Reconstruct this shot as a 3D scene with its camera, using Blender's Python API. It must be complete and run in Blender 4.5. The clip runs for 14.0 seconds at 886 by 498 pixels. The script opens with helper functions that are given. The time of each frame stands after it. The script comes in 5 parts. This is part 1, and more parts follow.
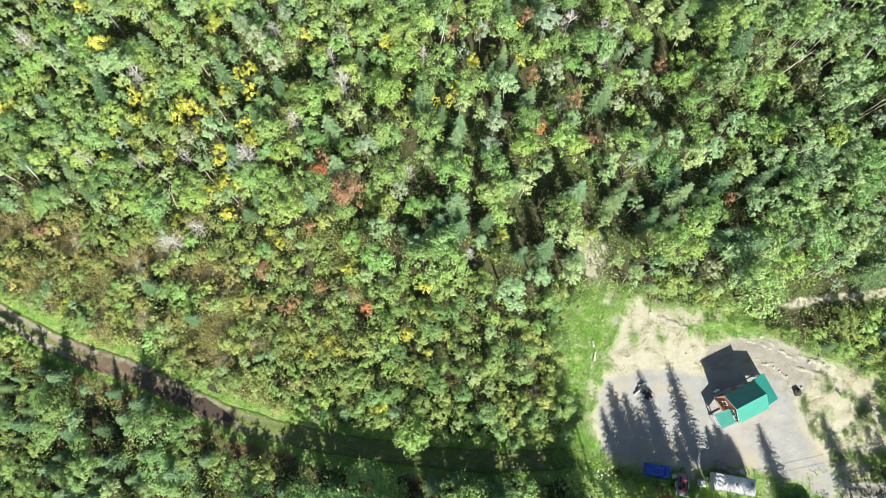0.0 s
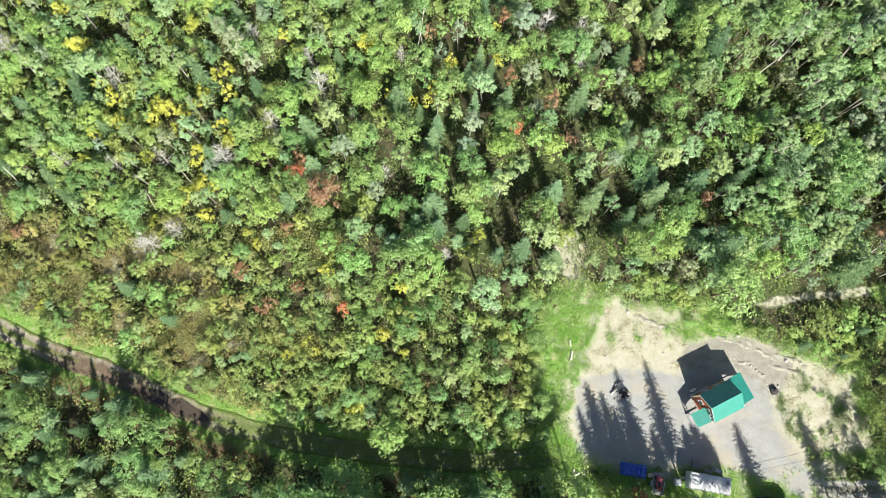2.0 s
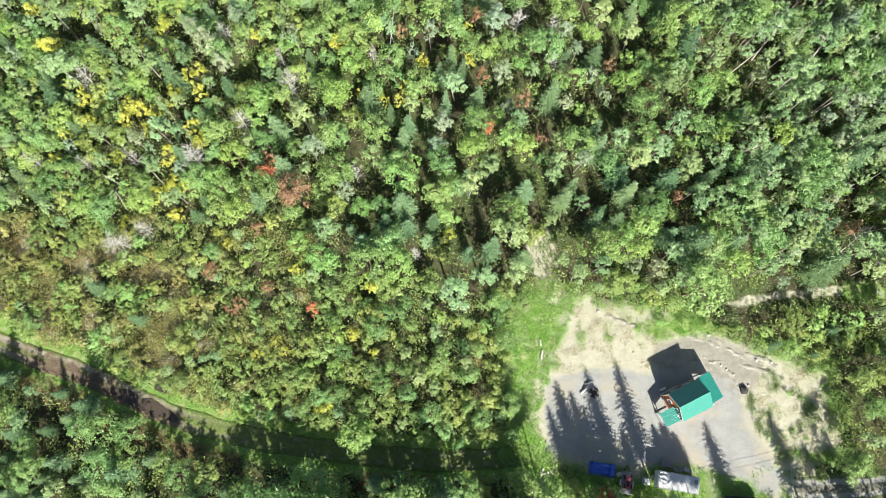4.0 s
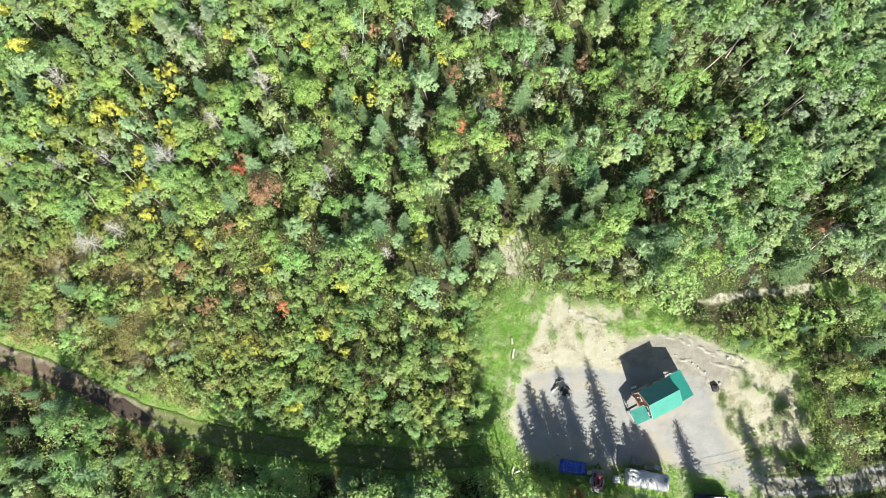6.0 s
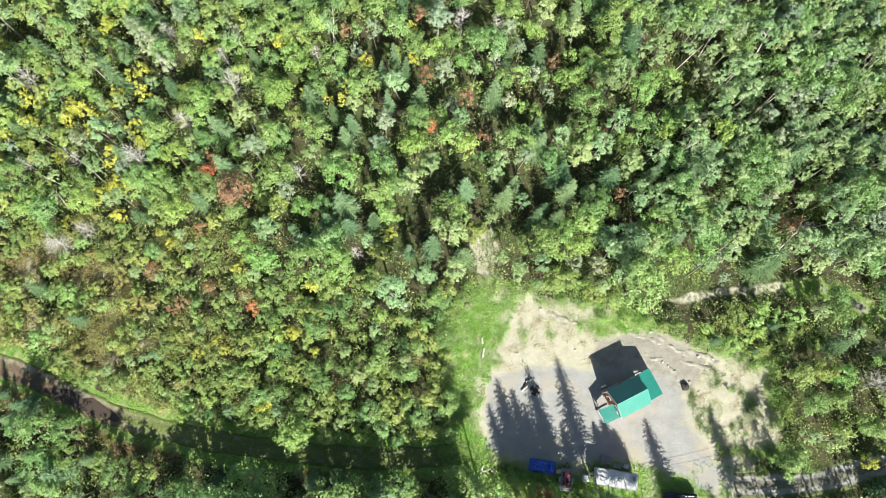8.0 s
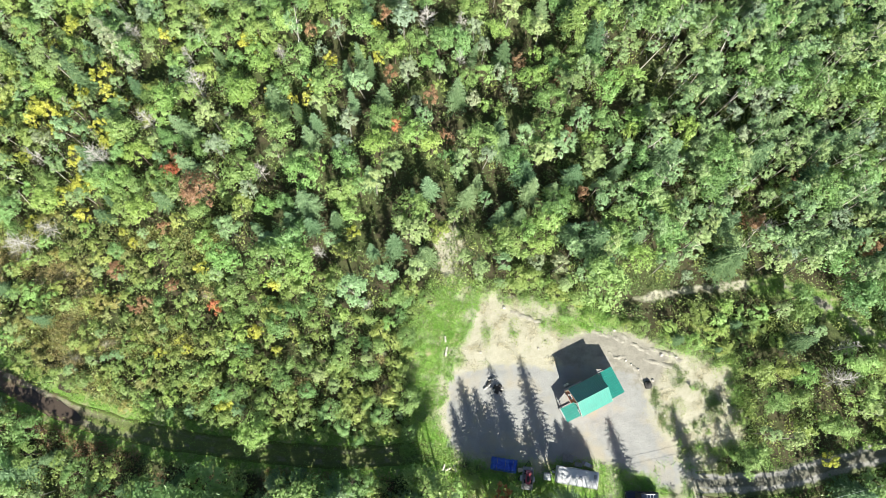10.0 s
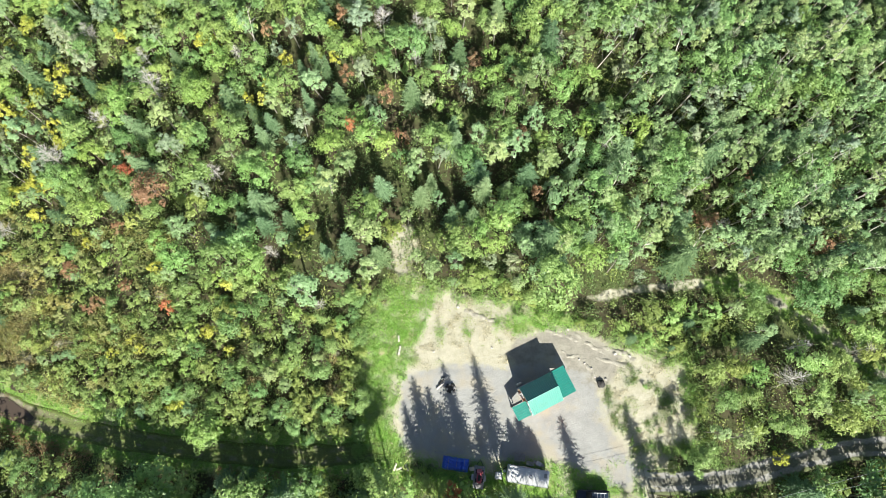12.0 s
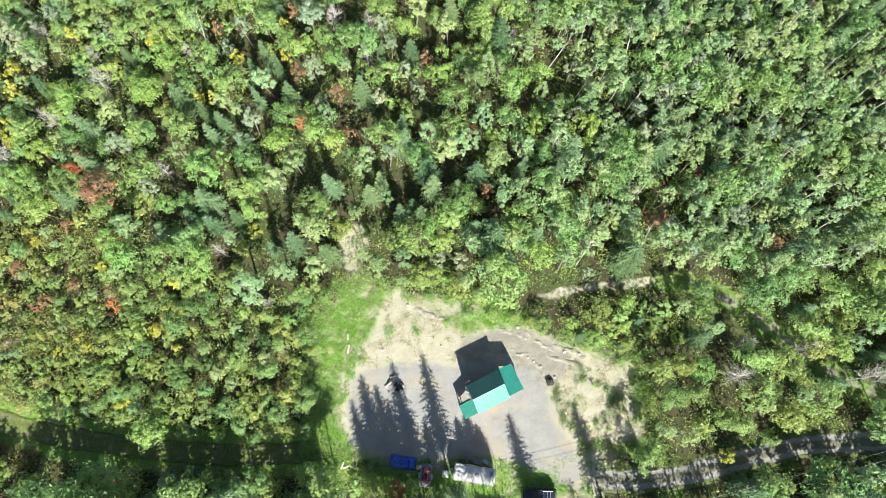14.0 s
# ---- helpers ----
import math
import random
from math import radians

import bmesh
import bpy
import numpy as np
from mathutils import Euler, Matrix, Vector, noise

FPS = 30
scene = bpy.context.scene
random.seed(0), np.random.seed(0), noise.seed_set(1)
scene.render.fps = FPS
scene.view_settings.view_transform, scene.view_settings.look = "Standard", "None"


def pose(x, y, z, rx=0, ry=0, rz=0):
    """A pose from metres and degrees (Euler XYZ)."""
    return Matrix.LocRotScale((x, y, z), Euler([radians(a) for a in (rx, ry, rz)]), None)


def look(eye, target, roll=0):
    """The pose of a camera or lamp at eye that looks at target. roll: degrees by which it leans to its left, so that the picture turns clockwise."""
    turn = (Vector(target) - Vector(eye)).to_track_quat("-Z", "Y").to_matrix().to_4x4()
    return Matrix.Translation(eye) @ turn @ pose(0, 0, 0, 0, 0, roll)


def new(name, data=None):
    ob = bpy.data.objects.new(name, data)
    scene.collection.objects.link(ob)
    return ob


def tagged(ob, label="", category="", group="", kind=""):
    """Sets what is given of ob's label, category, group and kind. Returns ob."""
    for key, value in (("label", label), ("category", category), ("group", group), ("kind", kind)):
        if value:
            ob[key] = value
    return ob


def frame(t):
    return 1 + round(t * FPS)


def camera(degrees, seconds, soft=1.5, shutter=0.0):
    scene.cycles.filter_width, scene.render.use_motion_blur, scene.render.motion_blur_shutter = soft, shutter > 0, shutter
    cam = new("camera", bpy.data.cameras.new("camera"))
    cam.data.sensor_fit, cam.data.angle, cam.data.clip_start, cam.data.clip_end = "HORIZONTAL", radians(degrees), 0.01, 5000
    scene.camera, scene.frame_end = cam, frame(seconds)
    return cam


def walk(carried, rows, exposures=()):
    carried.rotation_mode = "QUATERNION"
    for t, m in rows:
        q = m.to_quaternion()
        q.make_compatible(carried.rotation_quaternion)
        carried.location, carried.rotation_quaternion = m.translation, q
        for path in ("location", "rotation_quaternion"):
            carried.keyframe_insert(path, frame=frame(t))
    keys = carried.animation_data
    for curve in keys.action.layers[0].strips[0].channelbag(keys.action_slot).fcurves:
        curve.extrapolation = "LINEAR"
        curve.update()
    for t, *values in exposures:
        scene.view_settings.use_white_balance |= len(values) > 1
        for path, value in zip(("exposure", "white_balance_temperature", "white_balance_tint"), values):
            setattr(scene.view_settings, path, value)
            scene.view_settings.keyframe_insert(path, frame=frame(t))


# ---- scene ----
cam = camera(66.0, 14.0, soft=0.45)
METRES, EYE, TILT, LEAN, TURN = 38.0, 102.6, -76.0, -1.9, 0.0
ROWS = [
    (0.0, 0.0, 0.0, 0.0, -0.0, 0.0, 0.0),
    (0.5, 0.0161, -0.0008, 0.0014, 0.0, -0.03, 0.06),
    (1.0, 0.0384, -0.0018, 0.002, 0.02, -0.04, 0.09),
    (1.5, 0.0651, -0.003, 0.0031, 0.03, -0.06, 0.12),
    (2.0, 0.0949, -0.0042, 0.0036, 0.06, -0.08, 0.16),
    (2.5, 0.1258, -0.0053, 0.0046, 0.07, -0.1, 0.22),
    (3.0, 0.1566, -0.0061, 0.0049, 0.09, -0.11, 0.24),
    (5.5, 0.3046, -0.0084, 0.0051, 0.18, -0.24, 0.35),
    (6.0, 0.3333, -0.0091, 0.0064, 0.18, -0.28, 0.44),
    (6.5, 0.3625, -0.0098, 0.0069, 0.19, -0.31, 0.49),
    (7.0, 0.3931, -0.0103, 0.0059, 0.22, -0.29, 0.52),
    (7.5, 0.4233, -0.0106, 0.0058, 0.22, -0.31, 0.56),
    (8.0, 0.4561, -0.0109, 0.0066, 0.25, -0.34, 0.6),
    (10.5, 0.651, -0.0118, -0.0058, 0.32, -0.25, 0.74),
    (11.0, 0.6973, -0.0121, -0.0066, 0.32, -0.25, 0.76),
    (11.5, 0.7461, -0.0118, -0.0101, 0.34, -0.21, 0.81),
    (12.0, 0.7961, -0.0119, -0.009, 0.36, -0.27, 0.84),
    (12.5, 0.8466, -0.0115, -0.0077, 0.37, -0.32, 0.87),
    (13.0, 0.8969, -0.0106, -0.0136, 0.37, -0.27, 0.87),
    (13.5, 0.9477, -0.0099, -0.017, 0.36, -0.25, 0.93),
    (14.0, 0.9985, -0.0091, -0.0196, 0.34, -0.26, 0.96),
]
walk(cam, [(t, pose(0, 0, EYE, TILT, LEAN, TURN) @ pose(METRES * x, METRES * y, METRES * z, 90 + pitch, roll, yaw)) for t, x, y, z, yaw, pitch, roll in ROWS])

# ---- light ----
SUN_EL, SUN_AZ = radians(36.5), radians(14.0)   # height; degrees east of due south
scene.view_settings.exposure = 0.8
world = bpy.data.worlds.new("sky")
scene.world = world
world.use_nodes = True
wn = world.node_tree.nodes
sky = wn.new("ShaderNodeTexSky")
sky.sky_type, sky.sun_disc = "NISHITA", False
sky.sun_elevation, sky.sun_rotation = SUN_EL, math.pi - SUN_AZ
wn["Background"].inputs["Strength"].default_value = 0.058
world.node_tree.links.new(sky.outputs[0], wn["Background"].inputs["Color"])
sun = new("sun", bpy.data.lights.new("sun", "SUN"))
sun.data.energy, sun.data.angle, sun.data.color = 5.75, radians(0.53), (0.98, 0.955, 0.865)
to_sun = Vector((math.sin(SUN_AZ) * math.cos(SUN_EL), -math.cos(SUN_AZ) * math.cos(SUN_EL), math.sin(SUN_EL)))
sun.matrix_world = look(to_sun * 200, (0, 0, 0))


# ---- materials ----
class Nodes:
    """Short hand for building one node material."""

    def __init__(self, name):
        self.m = bpy.data.materials.new(name)
        self.m.use_nodes = True
        self.t = self.m.node_tree
        self.b = self.t.nodes["Principled BSDF"]
        self.out = self.t.nodes["Material Output"]

    def add(self, kind, **inputs):
        n = self.t.nodes.new(kind)
        for k, v in inputs.items():
            n.inputs[k.replace("_", " ")].default_value = v
        return n

    def link(self, a, b):
        self.t.links.new(a, b)

    def place(self):
        return self.add("ShaderNodeNewGeometry").outputs["Position"]

    def noise(self, scale, detail=4.0, rough=0.6, vec=None):
        n = self.add("ShaderNodeTexNoise", Scale=scale, Detail=detail, Roughness=rough)
        self.link(vec or self.place(), n.inputs["Vector"])
        return n.outputs["Fac"]

    def ramp(self, fac, lo, hi):
        n = self.add("ShaderNodeMapRange")
        n.inputs["From Min"].default_value, n.inputs["From Max"].default_value = lo, hi
        self.link(fac, n.inputs["Value"])
        return n.outputs["Result"]

    def mix(self, fac, a, b):
        n = self.t.nodes.new("ShaderNodeMix")
        n.data_type = "RGBA"
        for sock, v in ((n.inputs[0], fac), (n.inputs[6], a), (n.inputs[7], b)):
            if isinstance(v, (int, float)):
                sock.default_value = v
            elif isinstance(v, tuple):
                sock.default_value = (*v, 1.0)
            else:
                self.link(v, sock)
        return n.outputs[2]

    def math(self, op, a, b):
        n = self.t.nodes.new("ShaderNodeMath")
        n.operation = op
        for sock, v in ((n.inputs[0], a), (n.inputs[1], b)):
            if isinstance(v, (int, float)):
                sock.default_value = v
            else:
                self.link(v, sock)
        return n.outputs[0]

    def attr(self, name):
        n = self.t.nodes.new("ShaderNodeAttribute")
        n.attribute_name = name
        return n

    def bump(self, height, strength, dist):
        n = self.add("ShaderNodeBump", Strength=strength, Distance=dist)
        self.link(height, n.inputs["Height"])
        self.link(n.outputs["Normal"], self.b.inputs["Normal"])

    def done(self, colour, rough=0.8, metal=0.0, spec=0.4):
        if isinstance(colour, tuple):
            self.b.inputs["Base Color"].default_value = (*colour, 1.0)
        else:
            self.link(colour, self.b.inputs["Base Color"])
        self.b.inputs["Roughness"].default_value = rough
        self.b.inputs["Metallic"].default_value = metal
        self.b.inputs["Specular IOR Level"].default_value = spec
        return self.m


def leaf_material(name, dark, mid, light, through_share=0.28, gloss=0.4, swing=1.0):
    """Leaves: the colour varies from leaf to leaf and from tree to tree, and light passes through."""
    n = Nodes(name)
    isl = n.add("ShaderNodeNewGeometry").outputs["Random Per Island"]
    obj = n.t.nodes.new("ShaderNodeObjectInfo").outputs["Random"]
    tree = n.math("FRACT", n.math("ADD", obj, n.attr("tint").outputs["Fac"]), 0.0)
    clump = n.math("ADD", n.math("MULTIPLY", isl, 0.38), n.math("MULTIPLY", n.attr("lobe").outputs["Fac"], 0.22))
    v = n.math("ADD", clump, n.math("MULTIPLY", tree, 0.4))
    c = n.mix(n.ramp(v, 0.1, 0.5), dark, mid)
    c = n.mix(n.ramp(v, 0.5, 0.92), c, light)
    hue = n.math("FRACT", n.math("MULTIPLY", tree, 7.31), 0.0)
    tone = n.t.nodes.new("ShaderNodeMix")
    tone.data_type, tone.blend_type = "RGBA", "MULTIPLY"
    tone.inputs[0].default_value = swing
    n.link(c, tone.inputs[6])
    n.link(n.mix(hue, (0.85, 1.02, 1.1), (1.08, 1.03, 0.92)), tone.inputs[7])
    c = tone.outputs[2]
    n.done(c, 0.42, 0.0, gloss)
    tr = n.add("ShaderNodeBsdfTranslucent")
    n.link(n.mix(0.5, c, light), tr.inputs["Color"])
    mx = n.add("ShaderNodeMixShader", Fac=through_share)
    n.link(n.b.outputs[0], mx.inputs[1])
    n.link(tr.outputs[0], mx.inputs[2])
    n.link(mx.outputs[0], n.out.inputs["Surface"])
    return n.m


def plain(name, colour, rough=0.6, metal=0.0, spec=0.4, vary=0.25, scale=3.0, bump=0.0):
    n = Nodes(name)
    f = n.noise(scale, 6, 0.65)
    g = n.noise(scale * 9, 3, 0.6)
    lo = tuple(c * (1 - vary) for c in colour)
    hi = tuple(min(1.0, c * (1 + vary)) for c in colour)
    c = n.mix(n.ramp(f, 0.3, 0.7), lo, hi)
    c = n.mix(n.math("MULTIPLY", n.ramp(g, 0.5, 0.8), 0.35), c, tuple(x * 0.6 for x in colour))
    if bump:
        n.bump(g, 0.6, bump)
    return n.done(c, rough, metal, spec)


LEAF = {
    "alder": leaf_material("alder_leaves", (0.158, 0.222, 0.064), (0.315, 0.395, 0.116), (0.470, 0.535, 0.185)),
    "olive": leaf_material("browning_leaves", (0.18, 0.17, 0.06), (0.34, 0.33, 0.11), (0.5, 0.48, 0.19)),
    "maple": leaf_material("maple_leaves", (0.128, 0.225, 0.074), (0.250, 0.380, 0.125), (0.395, 0.525, 0.190)),
    "lime": leaf_material("bright_leaves", (0.190, 0.310, 0.080), (0.325, 0.475, 0.132), (0.480, 0.610, 0.215)),
    "poplar": leaf_material("poplar_leaves", (0.175, 0.265, 0.110), (0.320, 0.430, 0.185), (0.490, 0.595, 0.300)),
    "pale": leaf_material("silvery_leaves", (0.2, 0.26, 0.15), (0.36, 0.42, 0.26), (0.54, 0.58, 0.41)),
    "spruce": leaf_material("spruce_needles", (0.075, 0.135, 0.065), (0.165, 0.260, 0.125), (0.320, 0.430, 0.225), 0.2, 0.2, 0.6),
    "yellow": leaf_material("yellow_leaves", (0.30, 0.35, 0.07), (0.58, 0.58, 0.10), (0.72, 0.71, 0.19), swing=0.3),
    "red": leaf_material("red_leaves", (0.22, 0.16, 0.06), (0.52, 0.13, 0.08), (0.6, 0.36, 0.14), swing=0.2),
    "rust": leaf_material("rusty_leaves", (0.22, 0.15, 0.07), (0.37, 0.2, 0.12), (0.46, 0.34, 0.18), swing=0.3),
    "ochre": leaf_material("golden_brown_weeds", (0.24, 0.19, 0.08), (0.42, 0.35, 0.15), (0.56, 0.49, 0.25), swing=0.5),
    "brush": leaf_material("undergrowth_leaves", (0.090, 0.140, 0.046), (0.180, 0.260, 0.081), (0.300, 0.380, 0.149)),
    "grass": leaf_material("grass_blades", (0.14, 0.32, 0.05), (0.27, 0.5, 0.085), (0.42, 0.62, 0.16), swing=0.4),
    "straw": leaf_material("dry_grass_blades", (0.4, 0.36, 0.22), (0.56, 0.51, 0.34), (0.68, 0.63, 0.46), swing=0.2),
}
BARK = plain("grey_brown_bark", (0.16, 0.12, 0.09), 0.9, vary=0.4, scale=4, bump=0.02)
ASPEN = plain("grey_poplar_bark", (0.27, 0.255, 0.215), 0.85, vary=0.3, scale=4)
BIRCH = plain("white_birch_bark", (0.62, 0.58, 0.52), 0.7, vary=0.2, scale=5)
DEADWOOD = plain("bleached_dead_wood", (0.6, 0.57, 0.53), 0.85, vary=0.25, scale=5)


def ground_material():
    n = Nodes("forest_floor_and_sand")
    z = n.attr("zones")
    sep = n.add("ShaderNodeSeparateColor")
    n.link(z.outputs["Color"], sep.inputs[0])
    big, mid, fine = n.noise(0.12, 5), n.noise(0.7, 6, 0.7), n.noise(5.0, 5, 0.7)
    litter = n.mix(n.ramp(mid, 0.35, 0.65), (0.05, 0.036, 0.024), (0.11, 0.08, 0.055))
    litter = n.mix(n.ramp(fine, 0.4, 0.7), litter, (0.06, 0.085, 0.03))
    litter = n.mix(n.ramp(big, 0.45, 0.6), litter, n.mix(n.ramp(fine, 0.4, 0.65), (0.06, 0.08, 0.03), (0.11, 0.13, 0.05)))
    green = n.mix(n.ramp(fine, 0.35, 0.65), (0.12, 0.22, 0.045), (0.24, 0.38, 0.09))
    green = n.mix(n.ramp(mid, 0.5, 0.68), green, (0.4, 0.36, 0.22))
    sand = n.mix(n.ramp(mid, 0.3, 0.7), (0.38, 0.362, 0.265), (0.54, 0.515, 0.4))
    sand = n.mix(n.math("MULTIPLY", n.ramp(fine, 0.5, 0.75), 0.7), sand, (0.34, 0.29, 0.2))
    soil = n.mix(n.ramp(mid, 0.35, 0.65), (0.25, 0.235, 0.195), (0.37, 0.35, 0.29))
    soil = n.mix(n.ramp(fine, 0.55, 0.75), soil, (0.2, 0.17, 0.14))
    stones = n.noise(14.0, 4, 0.7)
    gravel = n.mix(n.ramp(n.noise(0.35, 6, 0.7), 0.35, 0.65), (0.295, 0.298, 0.282), (0.385, 0.385, 0.365))
    gravel = n.mix(n.ramp(n.noise(0.18, 3), 0.5, 0.64), gravel, (0.40, 0.365, 0.29))
    gravel = n.mix(n.math("MULTIPLY", n.ramp(stones, 0.45, 0.75), 0.5), gravel, (0.24, 0.23, 0.22))
    rag = n.noise(0.3, 5, 0.65)
    edge = n.math("ADD", n.math("MULTIPLY", n.math("SUBTRACT", mid, 0.5), 1.0), n.math("MULTIPLY", n.math("SUBTRACT", rag, 0.5), 1.3))

    def zone(ch):
        return n.ramp(n.math("ADD", sep.outputs[ch] if ch < 3 else z.outputs["Alpha"], edge), 0.36, 0.64)
    c = n.mix(zone(0), litter, sand)
    c = n.mix(zone(1), c, green)
    c = n.mix(zone(2), c, soil)
    c = n.mix(zone(3), c, gravel)
    n.bump(n.math("ADD", n.math("MULTIPLY", mid, 2.0), fine), 0.45, 0.1)
    return n.done(c, 0.95, 0, 0.2)


def track_material(name, rut, middle, verge, narrow=0.08):
    """A dirt track: u runs across it, with two wheel ruts, a grassy middle and verges."""
    n = Nodes(name)
    u = n.attr("across").outputs["Fac"]
    mid, fine = n.noise(0.6, 6, 0.7), n.noise(6.0, 4, 0.7)
    wob = n.math("ADD", u, n.math("MULTIPLY", n.math("SUBTRACT", mid, 0.5), 0.35))
    d = n.math("ABSOLUTE", n.math("SUBTRACT", n.math("ABSOLUTE", n.math("SUBTRACT", wob, 0.5), 0.0), 0.24), 0.0)
    r = n.mix(n.ramp(fine, 0.35, 0.7), rut, tuple(x * 0.62 for x in rut))
    m = n.mix(n.ramp(fine, 0.35, 0.65), middle, tuple(x * 0.6 for x in middle))
    v = n.mix(n.ramp(fine, 0.35, 0.65), verge, tuple(x * 0.55 for x in verge))
    inner = n.math("LESS_THAN", n.math("ABSOLUTE", n.math("SUBTRACT", wob, 0.5), 0.0), 0.24)
    grown = n.math("MULTIPLY", n.attr("grown").outputs["Fac"], n.ramp(mid, 0.25, 0.5))
    c = n.mix(n.ramp(d, narrow, narrow * 2), n.mix(grown, r, v), n.mix(inner, v, m))
    wet = n.math("MULTIPLY", n.attr("mud").outputs["Fac"], n.ramp(n.math("SUBTRACT", mid, n.math("MULTIPLY", u, 0.25)), 0.22, 0.4))
    c = n.mix(wet, c, n.mix(n.ramp(fine, 0.4, 0.7), (0.12, 0.085, 0.06), (0.2, 0.155, 0.11)))
    n.bump(n.math("ADD", mid, fine), 0.7, 0.08)
    return n.done(c, 0.95, 0, 0.2)


def rib_metal(name, colour):
    n = Nodes(name)
    f = n.noise(1.2, 4)
    c = n.mix(n.ramp(f, 0.35, 0.65), tuple(x * 0.92 for x in colour), tuple(min(1, x * 1.08) for x in colour))
    n.b.inputs["Coat Weight"].default_value, n.b.inputs["Coat Roughness"].default_value, n.b.inputs["Coat IOR"].default_value = 0.7, 0.36, 1.7
    return n.done(c, 0.36, 0.0, 0.9)


M_GROUND = ground_material()
M_TRACK_L = track_material("muddy_grass_track", (0.36, 0.32, 0.25), (0.2, 0.24, 0.08), (0.16, 0.21, 0.06))
M_TRACK_R = track_material("gravel_track", (0.37, 0.36, 0.335), (0.22, 0.215, 0.17), (0.16, 0.185, 0.09), 0.06)
M_ROOF = rib_metal("teal_painted_metal", (0.022, 0.255, 0.195))
M_LOG = plain("red_stained_siding", (0.36, 0.11, 0.045), 0.6, vary=0.25, scale=2)
M_TRIM = plain("pale_trim_paint", (0.72, 0.6, 0.45), 0.6, vary=0.1)
M_WHITE = plain("white_paint", (0.66, 0.66, 0.66), 0.45, vary=0.06, scale=1.5)
M_GLASS = Nodes("dark_window_glass").done((0.03, 0.035, 0.04), 0.08, 0.0, 0.6)
M_GREY = plain("weathered_grey_timber", (0.33, 0.32, 0.31), 0.85, vary=0.25)
M_STEEL = plain("galvanised_steel", (0.5, 0.51, 0.52), 0.4, 0.8, vary=0.15)
M_BLACK = plain("black_rubber", (0.03, 0.03, 0.032), 0.7, vary=0.2)
M_BLUE = plain("blue_tarpaulin", (0.045, 0.12, 0.58), 0.35, vary=0.15)
M_NAVY = plain("dark_navy_car_paint", (0.02, 0.03, 0.05), 0.22, vary=0.1)
M_PINK = plain("faded_red_plastic", (0.5, 0.1, 0.13), 0.5, vary=0.2)
M_ORANGE = plain("orange_plastic", (0.7, 0.25, 0.06), 0.5, vary=0.1)
M_STONE = plain("pale_granite", (0.5, 0.47, 0.43), 0.9, vary=0.25, bump=0.03)
M_CONC = plain("bare_concrete", (0.42, 0.41, 0.39), 0.9, vary=0.15)
M_CHAR = plain("charred_wood_and_ash", (0.05, 0.048, 0.045), 0.95, vary=0.4, scale=8)
M_WATER = Nodes("muddy_water").done((0.075, 0.058, 0.046), 0.08, 0.0, 0.4)
M_WIRE = plain("aluminium_cable", (0.5, 0.5, 0.5), 0.4, 0.6, vary=0.05)


# ---- helpers of this scene ----
rng = np.random.default_rng(7)


def mesh_from(name, verts, faces, mats, smooth=False, tint=None, lobe=None):
    """A mesh from arrays: verts n x 3, faces m x 3 or m x 4."""
    me = bpy.data.meshes.new(name)
    verts, faces = np.asarray(verts, np.float32), np.asarray(faces, np.int32)
    k = faces.shape[1]
    me.vertices.add(len(verts))
    me.vertices.foreach_set("co", verts.ravel())
    me.loops.add(faces.size)
    me.loops.foreach_set("vertex_index", faces.ravel())
    me.polygons.add(len(faces))
    me.polygons.foreach_set("loop_start", np.arange(0, faces.size, k, dtype=np.int32))
    me.polygons.foreach_set("loop_total", np.full(len(faces), k, np.int32))
    if tint is not None:
        me.attributes.new("tint", "FLOAT", "POINT").data.foreach_set("value", np.asarray(tint, np.float32))
    if lobe is not None:
        me.attributes.new("lobe", "FLOAT", "POINT").data.foreach_set("value", np.asarray(lobe, np.float32))
    for m in mats:
        me.materials.append(m)
    me.update()
    if smooth:
        me.polygons.foreach_set("use_smooth", np.ones(len(faces), bool))
    return me


def part(name, bm, material, parent, label=""):
    me = bpy.data.meshes.new(name)
    bm.to_mesh(me)
    bm.free()
    me.materials.append(material)
    ob = new(name, me)
    if parent is not None:
        ob.parent = parent
    return tagged(ob, label) if label else ob


def root(name, m, label, category, group="", kind=""):
    ob = new(name)
    ob.empty_display_size = 0.3
    ob.matrix_world = m
    return tagged(ob, label, category, group, kind)


def box(x0, y0, z0, x1, y1, z1, bevel=0.0, segments=1):
    bm = bmesh.new()
    bmesh.ops.create_cube(bm, size=1, matrix=Matrix.Translation(((x0 + x1) / 2, (y0 + y1) / 2, (z0 + z1) / 2)) @ Matrix.Diagonal((x1 - x0, y1 - y0, z1 - z0, 1)))
    if bevel:
        bmesh.ops.bevel(bm, geom=bm.edges[:], offset=bevel, segments=segments, affect="EDGES")
    return bm


def tube(p, q, r0, r1=None, sides=8):
    """A tapered rod from p to q."""
    bm = bmesh.new()
    p, q = Vector(p), Vector(q)
    m = Matrix.Translation((p + q) / 2) @ (q - p).to_track_quat("Z", "Y").to_matrix().to_4x4()
    bmesh.ops.create_cone(bm, cap_ends=True, segments=sides, radius1=r0, radius2=r0 if r1 is None else r1, depth=(q - p).length, matrix=m)
    return bm


def join(*bms):
    out = bmesh.new()
    for b in bms:
        tmp = bpy.data.meshes.new("tmp")
        b.to_mesh(tmp)
        b.free()
        out.from_mesh(tmp)
        bpy.data.meshes.remove(tmp)
    return out


